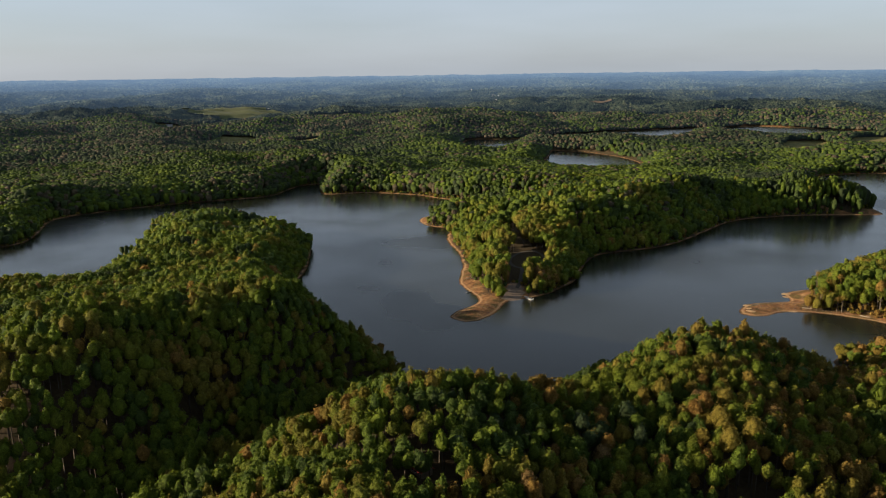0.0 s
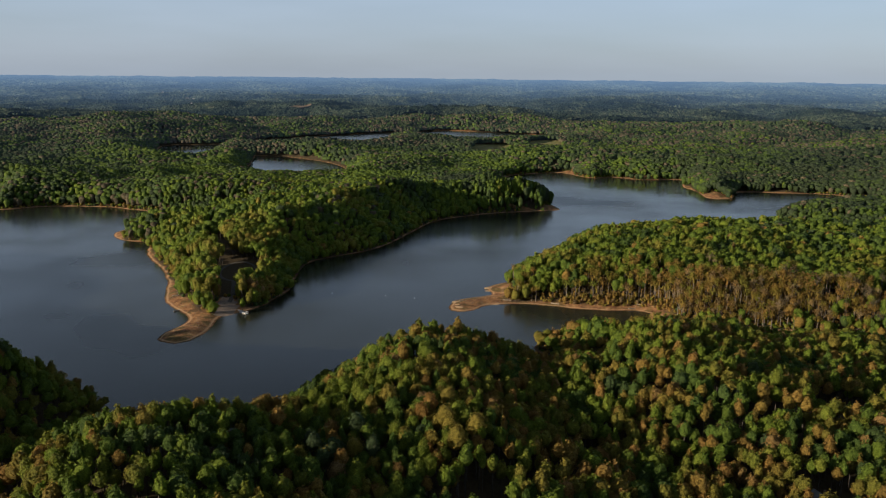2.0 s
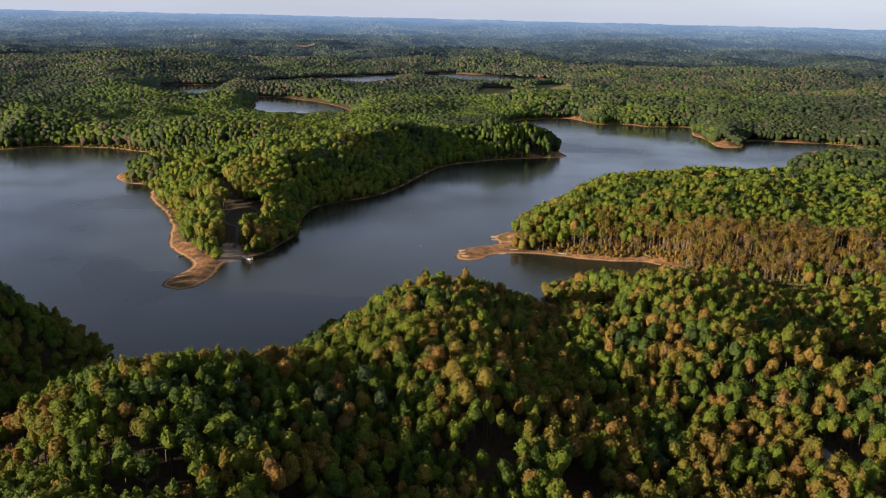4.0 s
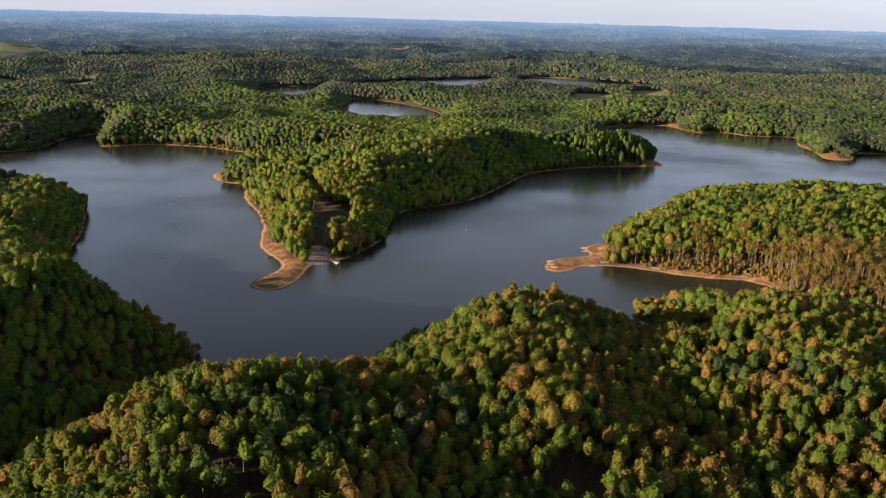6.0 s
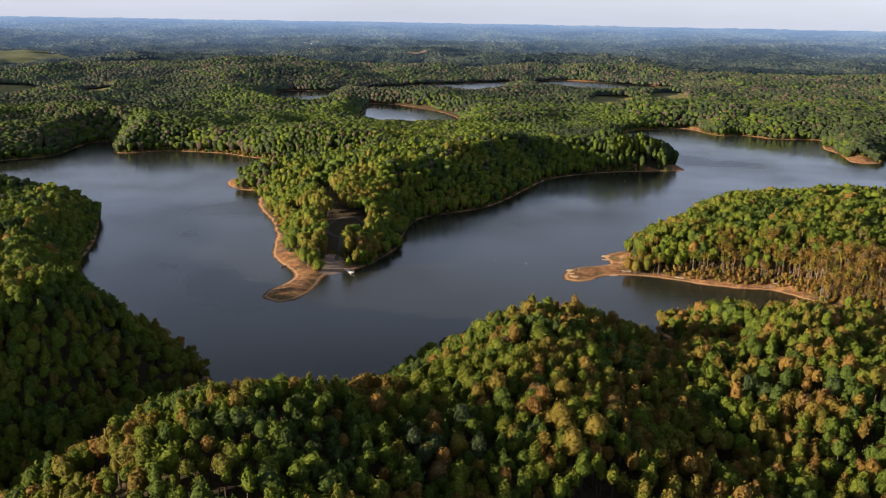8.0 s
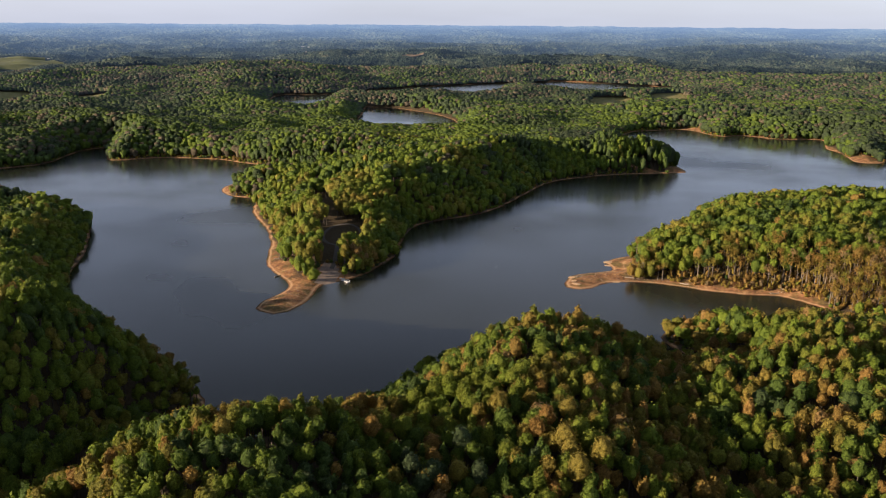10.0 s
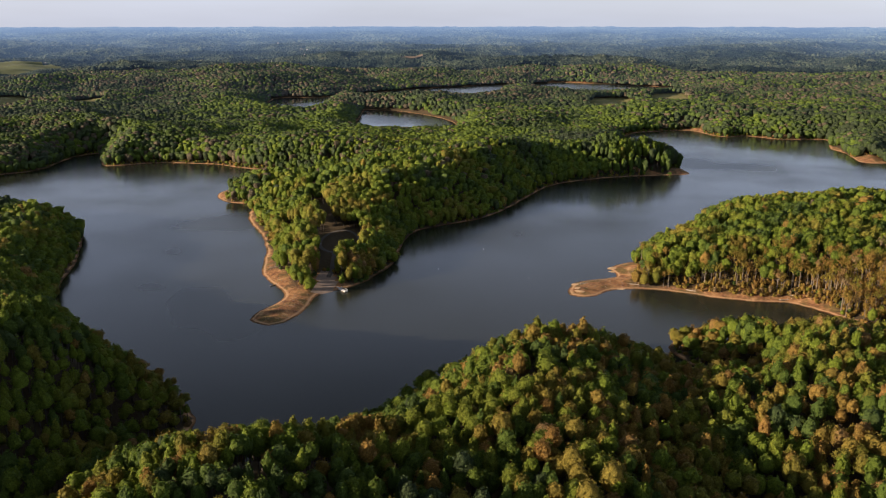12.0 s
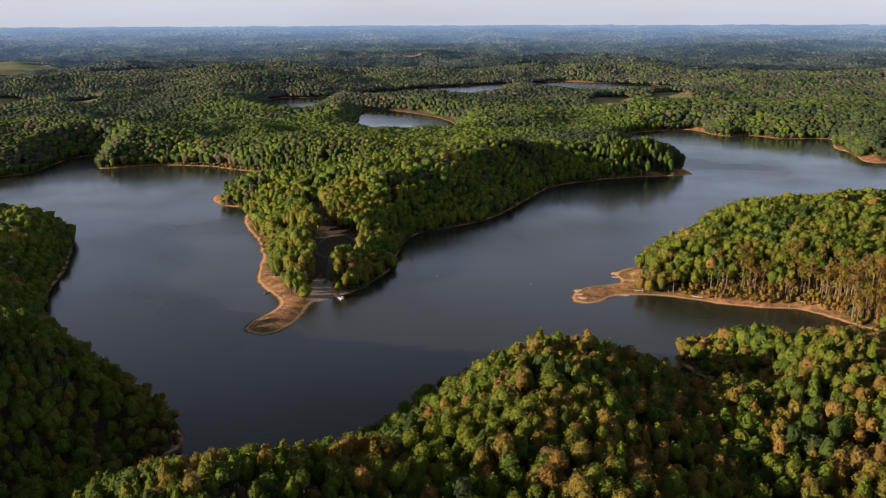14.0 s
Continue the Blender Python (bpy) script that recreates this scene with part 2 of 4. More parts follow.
# main lake: the north bank from west to east, then the south bank back
BANK_NORTH_WEST = [(-900, 300), (-700, 400), (-632, 450), (-636, 490), (-690, 555), (-700, 590), (-682, 634), (-650, 689), (-607, 738),
                   (-574, 780), (-582, 831), (-588, 872), (-570, 897), (-542, 850), (-516, 816), (-478, 841), (-442, 848), (-402, 847), (-368, 832), (-300, 812),
                   (-220, 796), (-205, 775), (-262, 752), (-318, 738)]
BANK_POINT = [(-333, 705), (-312, 672), (-283, 661), (-268, 620), (-226, 552), (-200, 483), (-176, 454), (-170, 436), (-177, 408),
              (-160, 399), (-152, 418), (-152, 450), (-137, 468), (-127, 495), (-124, 520), (-128, 595), (-110, 622), (-86, 645),
              (-68, 680), (-51, 742), (-27, 803), (24, 843), (75, 866), (104, 876), (101, 904), (80, 980), (46, 1090)]
BANK_NORTH_EAST = [(62, 1180), (92, 1209), (147, 1233), (168, 1190), (190, 1169), (215, 1186), (258, 1157), (315, 1166), (298, 1089),
                   (306, 1048), (303, 987), (332, 983), (362, 1042), (426, 1038), (480, 1030), (560, 960), (470, 930), (385, 890),
                   (330, 838), (345, 790), (380, 750), (300, 735), (200, 718), (120, 692)]
BANK_SPIT = [(88, 665), (71, 613), (50, 593), (34, 566), (36, 555), (16, 537), (14, 526), (18, 514), (-8, 499), (-9, 474), (5, 475),
             (18, 489), (48, 491), (80, 482), (109, 482), (120, 476), (133, 464), (152, 452), (190, 446), (240, 430), (300, 405)]
BANK_SOUTH = [(255, 398), (190, 410), (150, 418), (100, 424), (55, 419), (39, 408), (44, 392), (54, 374), (56, 358), (48, 359), (38, 374),
              (22, 388), (-5, 394), (-38, 378), (-66, 338), (-80, 306), (-98, 287), (-122, 269), (-150, 257), (-160, 268), (-150, 292), (-166, 313), (-198, 335),
              (-226, 353), (-268, 387), (-300, 422), (-316, 455), (-327, 480), (-345, 512), (-364, 545), (-388, 572), (-440, 592), (-505, 594), (-562, 578),
              (-545, 545), (-492, 474), (-503, 465), (-465, 447), (-468, 428), (-450, 402), (-446, 374), (-478, 346), (-560, 280), (-760, 150)]
POND = [(-420, 1428), (-390, 1417), (-322, 1135), (-190, 1135), (-188, 1210), (-233, 1321), (-331, 1417)]
RIVER = [(-540, 1350), (-470, 1358), (-505, 1640), (-375, 1540), (-203, 1660), (-190, 1960), (-110, 1960), (-92, 1800), (14, 1720),
         (114, 1725), (215, 1990), (90, 2085), (-60, 2160), (-130, 2080), (-255, 2005), (-415, 1850), (-540, 1650), (-632, 1605)]
SHORES = [rounded(BANK_NORTH_WEST + BANK_POINT + BANK_NORTH_EAST + BANK_SPIT + BANK_SOUTH), rounded(POND), rounded(RIVER)]


def shore_distance(x, y):
    """Metres to the nearest water's edge: positive on land, negative on the water."""
    best, wet = np.full(x.shape, 1e12), np.zeros(x.shape, bool)
    for line in SHORES:
        inside = np.zeros(x.shape, bool)
        for (ax, ay), (bx, by) in zip(line, np.roll(line, -1, 0)):
            ex, ey = bx - ax, by - ay
            s = np.clip(((x - ax) * ex + (y - ay) * ey) / (ex * ex + ey * ey + 1e-9), 0, 1)
            best = np.minimum(best, (x - ax - s * ex) ** 2 + (y - ay - s * ey) ** 2)
            if ay != by:
                inside ^= ((ay > y) != (by > y)) & (x < ex * (y - ay) / ey + ax)
        wet |= inside
    d = np.sqrt(best)
    return np.where(wet, -d, d) + 1.6 * rough(x, y, 14, 5, 2)


def step(a, b, v):
    s = np.clip((v - a) / (b - a), 0, 1)
    return s * s * (3 - 2 * s)


# hills: x, y, height, reach
HILLS = [(-84, 140, 20, 46), (-112, 205, 13, 30), (-72, 226, 3, 24), (-272, 207, 27, 44), (-236, 172, 14, 33), (-240, 292, 22, 34), (-200, 262, 11, 26), (-300, 365, 7, 34), (-165, 205, -8, 20), (-185, 150, -10, 34),
         (-26, 283, 15, 33), (-15, 337, 9.5, 24), (2, 296, 3.5, 16), (6, 222, 11, 30), (-60, 205, 6.5, 26), (-76, 258, -1, 14), (-95, 236, 4, 20), (50, 285, -2, 18), (42, 232, -1, 18),
         (90, 300, 12, 36), (78, 345, 7, 24), (120, 370, 6, 30), (170, 250, 10, 40),
         (-450, 470, 2, 60), (165, 600, 10, 90), (-70, 800, 17, 85), (56, 852, 14, 34), (-205, 720, 9, 50), (-110, 705, 7, 34), (-222, 655, -6, 20), (-158, 640, 11, 32), (-760, 850, 12, 110), (-900, 1010, 10, 110),
         (-620, 1000, 9, 75), (-960, 1370, -9, 150), (-1330, 1800, -26, 170), (-700, 1750, 22, 150), (420, 1350, 18, 140), (60, 1420, 8, 90)]


def beach(x, y):
    """How wide the bare bank is: broad in places along the far shores."""
    return 3 + 4 * step(760, 960, np.hypot(x, y)) * step(-560, -500, x) * (1 - step(1240, 1260, np.hypot(x, y)) * (y < 1440)) * step(-0.35, 0.3, rough(x, y, 130, 91))


def height(x, y, d=None):
    """The ground's height above the lake."""
    d = shore_distance(x, y) if d is None else d
    r = np.hypot(x, y)
    hill = 7 + 4 * rough(x, y, 110, 11, 2) + step(600, 850, r) * (5 * rough(x, y, 74, 15) + 9 * rough(x, y, 150, 17))
    for hx, hy, hz, reach in HILLS:
        hill = hill + hz * np.exp(-((x - hx) ** 2 + (y - hy) ** 2) / (2 * reach * reach))
    bank = 42 + 24 * step(-170, -120, x) * (1 - step(-20, 30, x)) * step(430, 480, y) * (1 - step(900, 950, y))
    wild = step(1350, 1900, r)
    hill = hill + wild * (36 * np.abs(rough(x, y, 430, 31, 2)) + 10 * np.abs(rough(x, y, 170, 37)) - 5)
    land = 0.11 * np.minimum(d, 6) + np.maximum(hill, 1) * step(0, 1, d / bank) * (1 - wild) + np.maximum(hill, 1) * step(6, 150, d) * wild
    # the country climbs slowly towards the skyline
    s = np.clip((r - 2300) / 2630, 0, 1)
    rise = 151 - (0.0045 + 0.047 * (1 - s)) * r - 16
    far = step(2150, 2600, r)
    land = land * (1 - far) + far * (rise + (1 - s) ** 0.6 * (58 * np.abs(rough(x, y, 620, 33, 2)) - 18))
    return np.where(d > 0, np.maximum(land, 0.03), np.maximum(0.16 * d, -5))


# bare ground: x, y, half-width, half-length, turn in degrees
BARE = [(-165, 428, 17, 30, 10), (-188, 470, 10.5, 20, 25), (-212, 514, 8, 30, 26), (-242, 570, 6.5, 36, 29), (-267, 614, 6.5, 30, 24), (-153, 466, 10, 15, 5),
        (0, 492, 22, 28, 60), (20, 520, 15, 26, 0), (70, 489, 8, 40, 88), (122, 480, 9, 16, 60), (-322, 690, 8, 24, 20), (62, 600, 7, 22, -20),
        (96, 886, 13, 15, 0), (66, 868, 6, 22, 75), (316, 998, 15, 20, 0), (302, 1075, 5, 32, 0), (392, 1042, 7, 45, 88), (150, 1225, 14, 16, 0), (262, 1170, 5, 48, 80)]
MEADOWS = [(-167, 540, 17, 37, 14), (-160, 494, 8, 14, 20), (-205, 612, 7, 46, 26), (-84.5, 169, 3.2, 4.6, 25), (118, 216, 7, 6, 0), (154, 284, 17, 12, 20),
           (-1060, 1370, 50, 130, 38), (-911, 1376, 38, 120, 32), (-1640, 2110, 170, 200, 37), (-575, 2690, 42, 34, 12), (-1660, 1880, 60, 120, 41), (-1510, 1650, 50, 110, 42), (52, 1475, 45, 95, 0),
           (148, 1545, 34, 105, -5)]


def inside_of(spots, x, y, grow=0.0):
    """How far inside the nearest oval a point lies: above 1 is outside."""
    best = np.full(x.shape, 9.0)
    for cx, cy, a, b, turn in spots:
        c, s = math.cos(radians(turn)), math.sin(radians(turn))
        u, v = (x - cx) * c + (y - cy) * s, -(x - cx) * s + (y - cy) * c
        best = np.minimum(best, np.hypot(u / (a + grow), v / (b + grow)))
    return best


def mesh_of(name, co, tri, mats, mat_index=None, attrs=(), smooth=False, normals=None):
    """A mesh from arrays of corners and faces (all with the same number of sides)."""
    me = bpy.data.meshes.new(name)
    k = tri.shape[1]
    me.vertices.add(len(co))
    me.vertices.foreach_set("co", np.ascontiguousarray(co, np.float32).ravel())
    me.loops.add(tri.size)
    me.loops.foreach_set("vertex_index", np.ascontiguousarray(tri, np.int32).ravel())
    me.polygons.add(len(tri))
    me.polygons.foreach_set("loop_start", np.arange(0, tri.size, k, dtype=np.int32))
    for m in mats:
        me.materials.append(m)
    if mat_index is not None:
        me.polygons.foreach_set("material_index", np.ascontiguousarray(mat_index, np.int32))
    for key, values in attrs:
        me.attributes.new(key, "FLOAT", "POINT").data.foreach_set("value", np.ascontiguousarray(values, np.float32))
    if normals is not None:
        me.attributes.new("custom_normal", "FLOAT_VECTOR", "POINT").data.foreach_set("vector", np.ascontiguousarray(normals, np.float32).ravel())
    me.polygons.foreach_set("use_smooth", np.full(len(tri), smooth))
    me.update(calc_edges=True)
    return me


def stretch(lo, a, b, hi, pitch, grow=1.13):
    """Grid lines: even from a to b, ever wider out to lo and hi."""
    out, s, v = list(np.arange(a, b + pitch, pitch)), pitch, b
    while out[-1] < hi:
        s = min(s * grow, 90)
        out.append(out[-1] + s)
    s, left = pitch, [a]
    while left[-1] > lo:
        s = min(s * grow, 90)
        left.append(left[-1] - s)
    return np.array(left[:0:-1] + out)


def sheet(xs, ys):
    gx, gy = np.meshgrid(xs, ys)
    w, h = len(xs), len(ys)
    a = (np.arange(h - 1)[:, None] * w + np.arange(w - 1)[None]).ravel()
    return gx.ravel(), gy.ravel(), np.stack([a, a + 1, a + 1 + w, a + w], 1)


gx, gy, quads = sheet(stretch(-5000, -640, 480, 5000, 6.2), stretch(-2500, 60, 1460, 5000, 6.4))
gd = shore_distance(gx, gy)
gz = height(gx, gy, gd) - 30 * step(2450, 2600, np.hypot(gx, gy))
bare_amount = np.clip(np.maximum(1.02 - gd / beach(gx, gy), 1.25 - 0.75 * inside_of(BARE, gx, gy)), 0, 1)
grass_amount = np.clip(1.6 - 1.0 * inside_of(MEADOWS, gx, gy), 0, 1) * np.where(gy < 700, 0.30, 1.0)
near_enough = (np.hypot(gx, gy)[quads] < 4950).all(1)
ground = tagged(new("ground", mesh_of("ground", np.stack([gx, gy, gz], 1), quads[near_enough], [ground_mat], attrs=[("bare", bare_amount), ("grass", grass_amount)], smooth=True)),
                "brown leaf-littered ground with a bare orange clay shore", "ground", kind="structure")

wx, wy, wq = sheet(np.linspace(-1600, 1200, 15), np.linspace(-100, 3200, 17))
water = tagged(new("water", mesh_of("water", np.stack([wx, wy, wx * 0], 1), wq, [water_mat])),
               "calm dark grey-blue lake water reflecting the sky", "lake", kind="structure")

# far wooded hills up to the skyline
ang, rad = np.linspace(radians(-60), radians(38), 330), 2350 + 2580 * np.linspace(0, 1, 110) ** 1.15
fa, fr, fq = sheet(ang, rad)
fx, fy = fr * np.sin(fa), fr * np.cos(fa)
def far_surface(x, y):
    """The tops of the far woods."""
    return height(x, y, np.full(x.shape, 500.0)) + 13 + (11 * rough(x, y, 170, 51, 2) + 9 * rough(x, y, 44, 57, 2)) * (1 - 0.75 * step(3300, 4900, np.hypot(x, y)))


def far_top(x, y):
    return float(far_surface(np.array([float(x)]), np.array([float(y)]))[0])


fz = far_surface(fx, fy) + np.random.default_rng(41).uniform(-3.5, 4.5, fx.size) * (1 - 0.6 * step(3000, 4900, np.hypot(fx, fy)))
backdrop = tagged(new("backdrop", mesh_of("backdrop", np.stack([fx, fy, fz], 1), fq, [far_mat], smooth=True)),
                  "distant blue-green wooded hills with haze painted on as glow", "hills", kind="structure")


def far_field(spot, colour, label):
    """An open field laid over a far hillside."""
    cx, cy, a, b, turn = spot
    u, v, q = sheet(np.linspace(-a, a, 15), np.linspace(-b, b, 23))
    c, s = math.cos(radians(turn)), math.sin(radians(turn))
    x, y = cx + u * c - v * s, cy + u * s + v * c
    inside = np.hypot(u / a, v / b) + 0.10 * rough(x, y, 60, 99) < 1.0
    me = mesh_of("field", np.stack([x, y, far_surface(x, y) + 5.0], 1), q[inside[q].all(1)], [simple("pasture", colour, 0.95, 0.02, 0.25)], smooth=True)
    tagged(new("field", me), label, "field", kind="structure")


far_field((-1640, 2110, 170, 200, 37), (0.15, 0.175, 0.06), "yellow-green pasture among far woods")
far_field((-575, 2690, 42, 34, 12), (0.20, 0.155, 0.11), "bare pale brown field on a far hillside")


# ---------------------------------------------------------------- trees
rng = np.random.default_rng(7)


def ball(level):
    bm = bmesh.new()
    bmesh.ops.create_icosphere(bm, subdivisions=level, radius=1.0)
    bm.verts.index_update()
    co = np.array([v.co[:] for v in bm.verts])
    tri = np.array([[v.index for v in f.verts] for f in bm.faces])
    bm.free()
    return co, tri


def ring_ball(sides, lifts):
    """Directions over a dome: a top and rings of that many sides at those lifts (sines), open below."""
    co, tri = [(0, 0, 1)], []
    for j, up in enumerate(lifts):
        flat = math.sqrt(1 - up * up)
        for s in range(sides):
            a = 2 * math.pi * (s + 0.5 * j) / sides
            co.append((math.cos(a) * flat, math.sin(a) * flat, up))
            n = (s + 1) % sides
            here, back = 1 + j * sides, 1 + (j - 1) * sides
            if j == 0:
                tri.append((0, here + s, here + n))
            else:
                tri += [(back + s, here + s, back + n), (back + n, here + s, here + n)]
    return np.array(co), np.array(tri)


BALLS = {1: ball(1), 2: ball(2), "eight": ring_ball(8, (0.84, 0.42, -0.1, -0.6)), "six": ring_ball(6, (0.76, 0.25, -0.35, -0.85)), "five": ring_ball(5, (0.72, 0.10, -0.75)), "four": ring_ball(4, (0.62, -0.6)), "three": ring_ball(3, (0.6, -0.1))}


def unit(v):
    return v / np.maximum(np.linalg.norm(v, axis=1)[:, None], 1e-9)


def leafy_crown(r, tall, flakes, size, core, cone=0.0, lobes=9, ragged=0.09, dome=1.2):
    """A lobed crown from z = 0 to tall whose dome is dome radii high, with leafy sprigs over a closed heart: corners, triangles and the normals of the foliage as a mass."""
    top = min(0.62 * tall, dome * r)
    where = rng.normal(size=(lobes + 14, 3))
    where[:, 2] += 0.35
    where = unit(where)
    gain = np.concatenate([rng.uniform(0.08, 0.24, lobes), rng.uniform(0.06, 0.15, 14)])
    power = np.concatenate([rng.uniform(7, 14, lobes), np.full(14, 34.0)])
    lean = rng.uniform(-0.12, 0.12, 2) * r

    def skin(d):
        lump = 0.86 + (np.maximum(d @ where.T, 0) ** power * gain).sum(1)
        taper = (1 - cone * np.maximum(d[:, 2], -0.2)) * lump
        up = tall - top + np.where(d[:, 2] > 0, top, tall - top) * d[:, 2] * (0.6 + 0.4 * lump)
        return np.stack([d[:, 0] * r * taper + lean[0] * d[:, 2], d[:, 1] * r * taper + lean[1] * d[:, 2], up], 1)

    def facing(d):
        a = unit(np.cross(d, (0.31, 0.52, 0.79)))
        b = np.cross(d, a)
        here, e = skin(d), 0.16
        return unit(np.cross(skin(unit(d + e * a)) - here, skin(unit(d + e * b)) - here))

    c, t = BALLS[core]
    turn = rng.uniform(0, 6.28)
    spin = np.array([[math.cos(turn), math.sin(turn), 0], [-math.sin(turn), math.cos(turn), 0], [0, 0, 1]])
    d = unit(c @ spin + rng.normal(size=c.shape) * 0.05)
    mid = np.array([0, 0, tall - top])
    co = mid + (skin(d) - mid) * (rng.uniform(0.84, 0.97, (len(d), 1)) if flakes else rng.uniform(0.9, 1.14, (len(d), 1)))
    nrm = facing(d)
    if not flakes:
        return co, t, nrm
    d = rng.normal(size=(flakes, 3))
    d[:, 2] = np.abs(d[:, 2] + 0.25) - 0.25
    d = unit(d)
    here = mid + (skin(d) - mid) * (1 + rng.normal(size=(flakes, 1)) * ragged)
    out = unit(facing(d) + rng.normal(size=(flakes, 3)) * 0.30)
    u = unit(np.cross(out, rng.normal(size=(flakes, 3))))
    v = np.cross(out, u)
    k = (size * rng.uniform(0.55, 1.4, flakes))[:, None]
    sprig = np.stack([here + u * k * 0.66, here - u * k * 0.34 + v * k * 0.55, here - u * k * 0.34 - v * k * 0.55], 1)
    sprig = sprig + rng.normal(size=sprig.shape) * 0.12 * size
    return (np.concatenate([co, sprig.reshape(-1, 3)]), np.concatenate([t, np.arange(flakes * 3).reshape(-1, 3) + len(co)]), np.concatenate([nrm, np.repeat(out, 3, 0)]))


def tube(points, radii, sides):
    co, tri = [], []
    for k, (p, r) in enumerate(zip(points, radii)):
        for s in range(sides):
            a = 2 * math.pi * s / sides
            co.append((p[0] + r * math.cos(a), p[1] + r * math.sin(a), p[2]))
            if k:
                i, j = (k - 1) * sides + s, (k - 1) * sides + (s + 1) % sides
                tri += [(i, j, j + sides), (i, j + sides, i + sides)]
    return np.array(co), np.array(tri)


def trunk_arrays(h, r, sides=5, limbs=0):
    """A tapered trunk, with limbs that reach up into the crown: corners, triangles and normals."""
    co, tri = tube([(0, 0, -1.2), (0.1, 0, h * 0.4), (0, 0.15, h * 0.8)], [r * 1.25, r * 0.85, r * 0.35], sides)
    for k in range(limbs):
        a, z = k * 2.3 + rng.uniform(0, 0.6), h * (0.38 + 0.1 * k)
        c2, t2 = tube([(0, 0, z), (math.cos(a) * h * 0.11, math.sin(a) * h * 0.11, z + h * 0.16)], [r * 0.45, r * 0.15], 4)
        tri = np.concatenate([tri, t2 + len(co)])
        co = np.concatenate([co, c2])
    return co, tri, unit(co * (1, 1, 0) + (1e-6, 0, 0))


def tree_shape(slim):
    """Height, crown radius, crown height and taper of a round or of a slim tree."""
    if slim:
        h = rng.uniform(13.5, 16.5)
        r = rng.uniform(1.9, 2.5)
        return h, r, r * 3.3, rng.uniform(0.3, 0.5)
    h = rng.uniform(12, 15.5)
    r = rng.uniform(2.0, 3.1)
    return h, r, r * rng.uniform(2.2, 2.7), rng.uniform(0.0, 0.15)


def whole_tree(flakes, size, core, sides, slim=False, wide=1.0, dome=1.35):
    """Corners, triangles, material (0 leaves, 1 bark) and normals of one tree that stands on z = 0."""
    slim = slim and (sides > 0 or core == "six")
    h, r, tall, cone = tree_shape(slim)
    if not sides:
        h = 13.8 + 0.4 * (h - 13.8)
        tall = h * (0.72 if core == "five" else 0.9)
    elif core == "six" and not slim:
        tall = max(tall, 0.68 * h)
    c, t, n = leafy_crown(r * wide, tall, flakes, size, core, cone if sides else cone * 0.7, 5 if slim else 9, 0.09, 2.0 if slim else dome)
    c = c + (0, 0, h - tall)
    k = np.zeros(len(t), int)
    if sides:
        c2, t2, n2 = trunk_arrays(h, 0.22, sides)
        t, k = np.concatenate([t, t2 + len(c)]), np.concatenate([k, np.ones(len(t2), int)])
        c, n = np.concatenate([c, c2]), np.concatenate([n, n2])
    return c, t, k, n


def kinds_of(count, flakes, size, core, sides, wide=1.0, dome=1.35):
    return [whole_tree(flakes, size, core, sides, k % 4 == 2, wide, dome) for k in range(count)]


def plant(spacing, x0, x1, y0, y1, seed):
    """A jittered grid of places."""
    g = np.random.default_rng(seed)
    xs, ys = np.meshgrid(np.arange(x0, x1, spacing), np.arange(y0, y1, spacing * 0.87))
    xs[1::2] += spacing / 2
    return xs.ravel() + g.uniform(-0.42, 0.42, xs.size) * spacing, ys.ravel() + g.uniform(-0.42, 0.42, xs.size) * spacing


def wooded(x, y, spare=1.0):
    """Which places carry a tree, with their distance from the shore."""
    d = shore_distance(x, y)
    ok = (d > spare + 0.9 * (beach(x, y) - 3) + 1.5 * rough(x, y, 30, 71)) & (inside_of(BARE, x, y) > 1.0) & (inside_of(MEADOWS, x, y) > 1.0)
    ok &= ~((d < 6) & (x > -290) & (x < -165) & (y > 436) & (y < 640))  # the open west beach
    ok &= ~((rough(x, y, 11, 73) > 0.62) & (d > 14) & (np.hypot(x, y) < 900))
    return ok, d


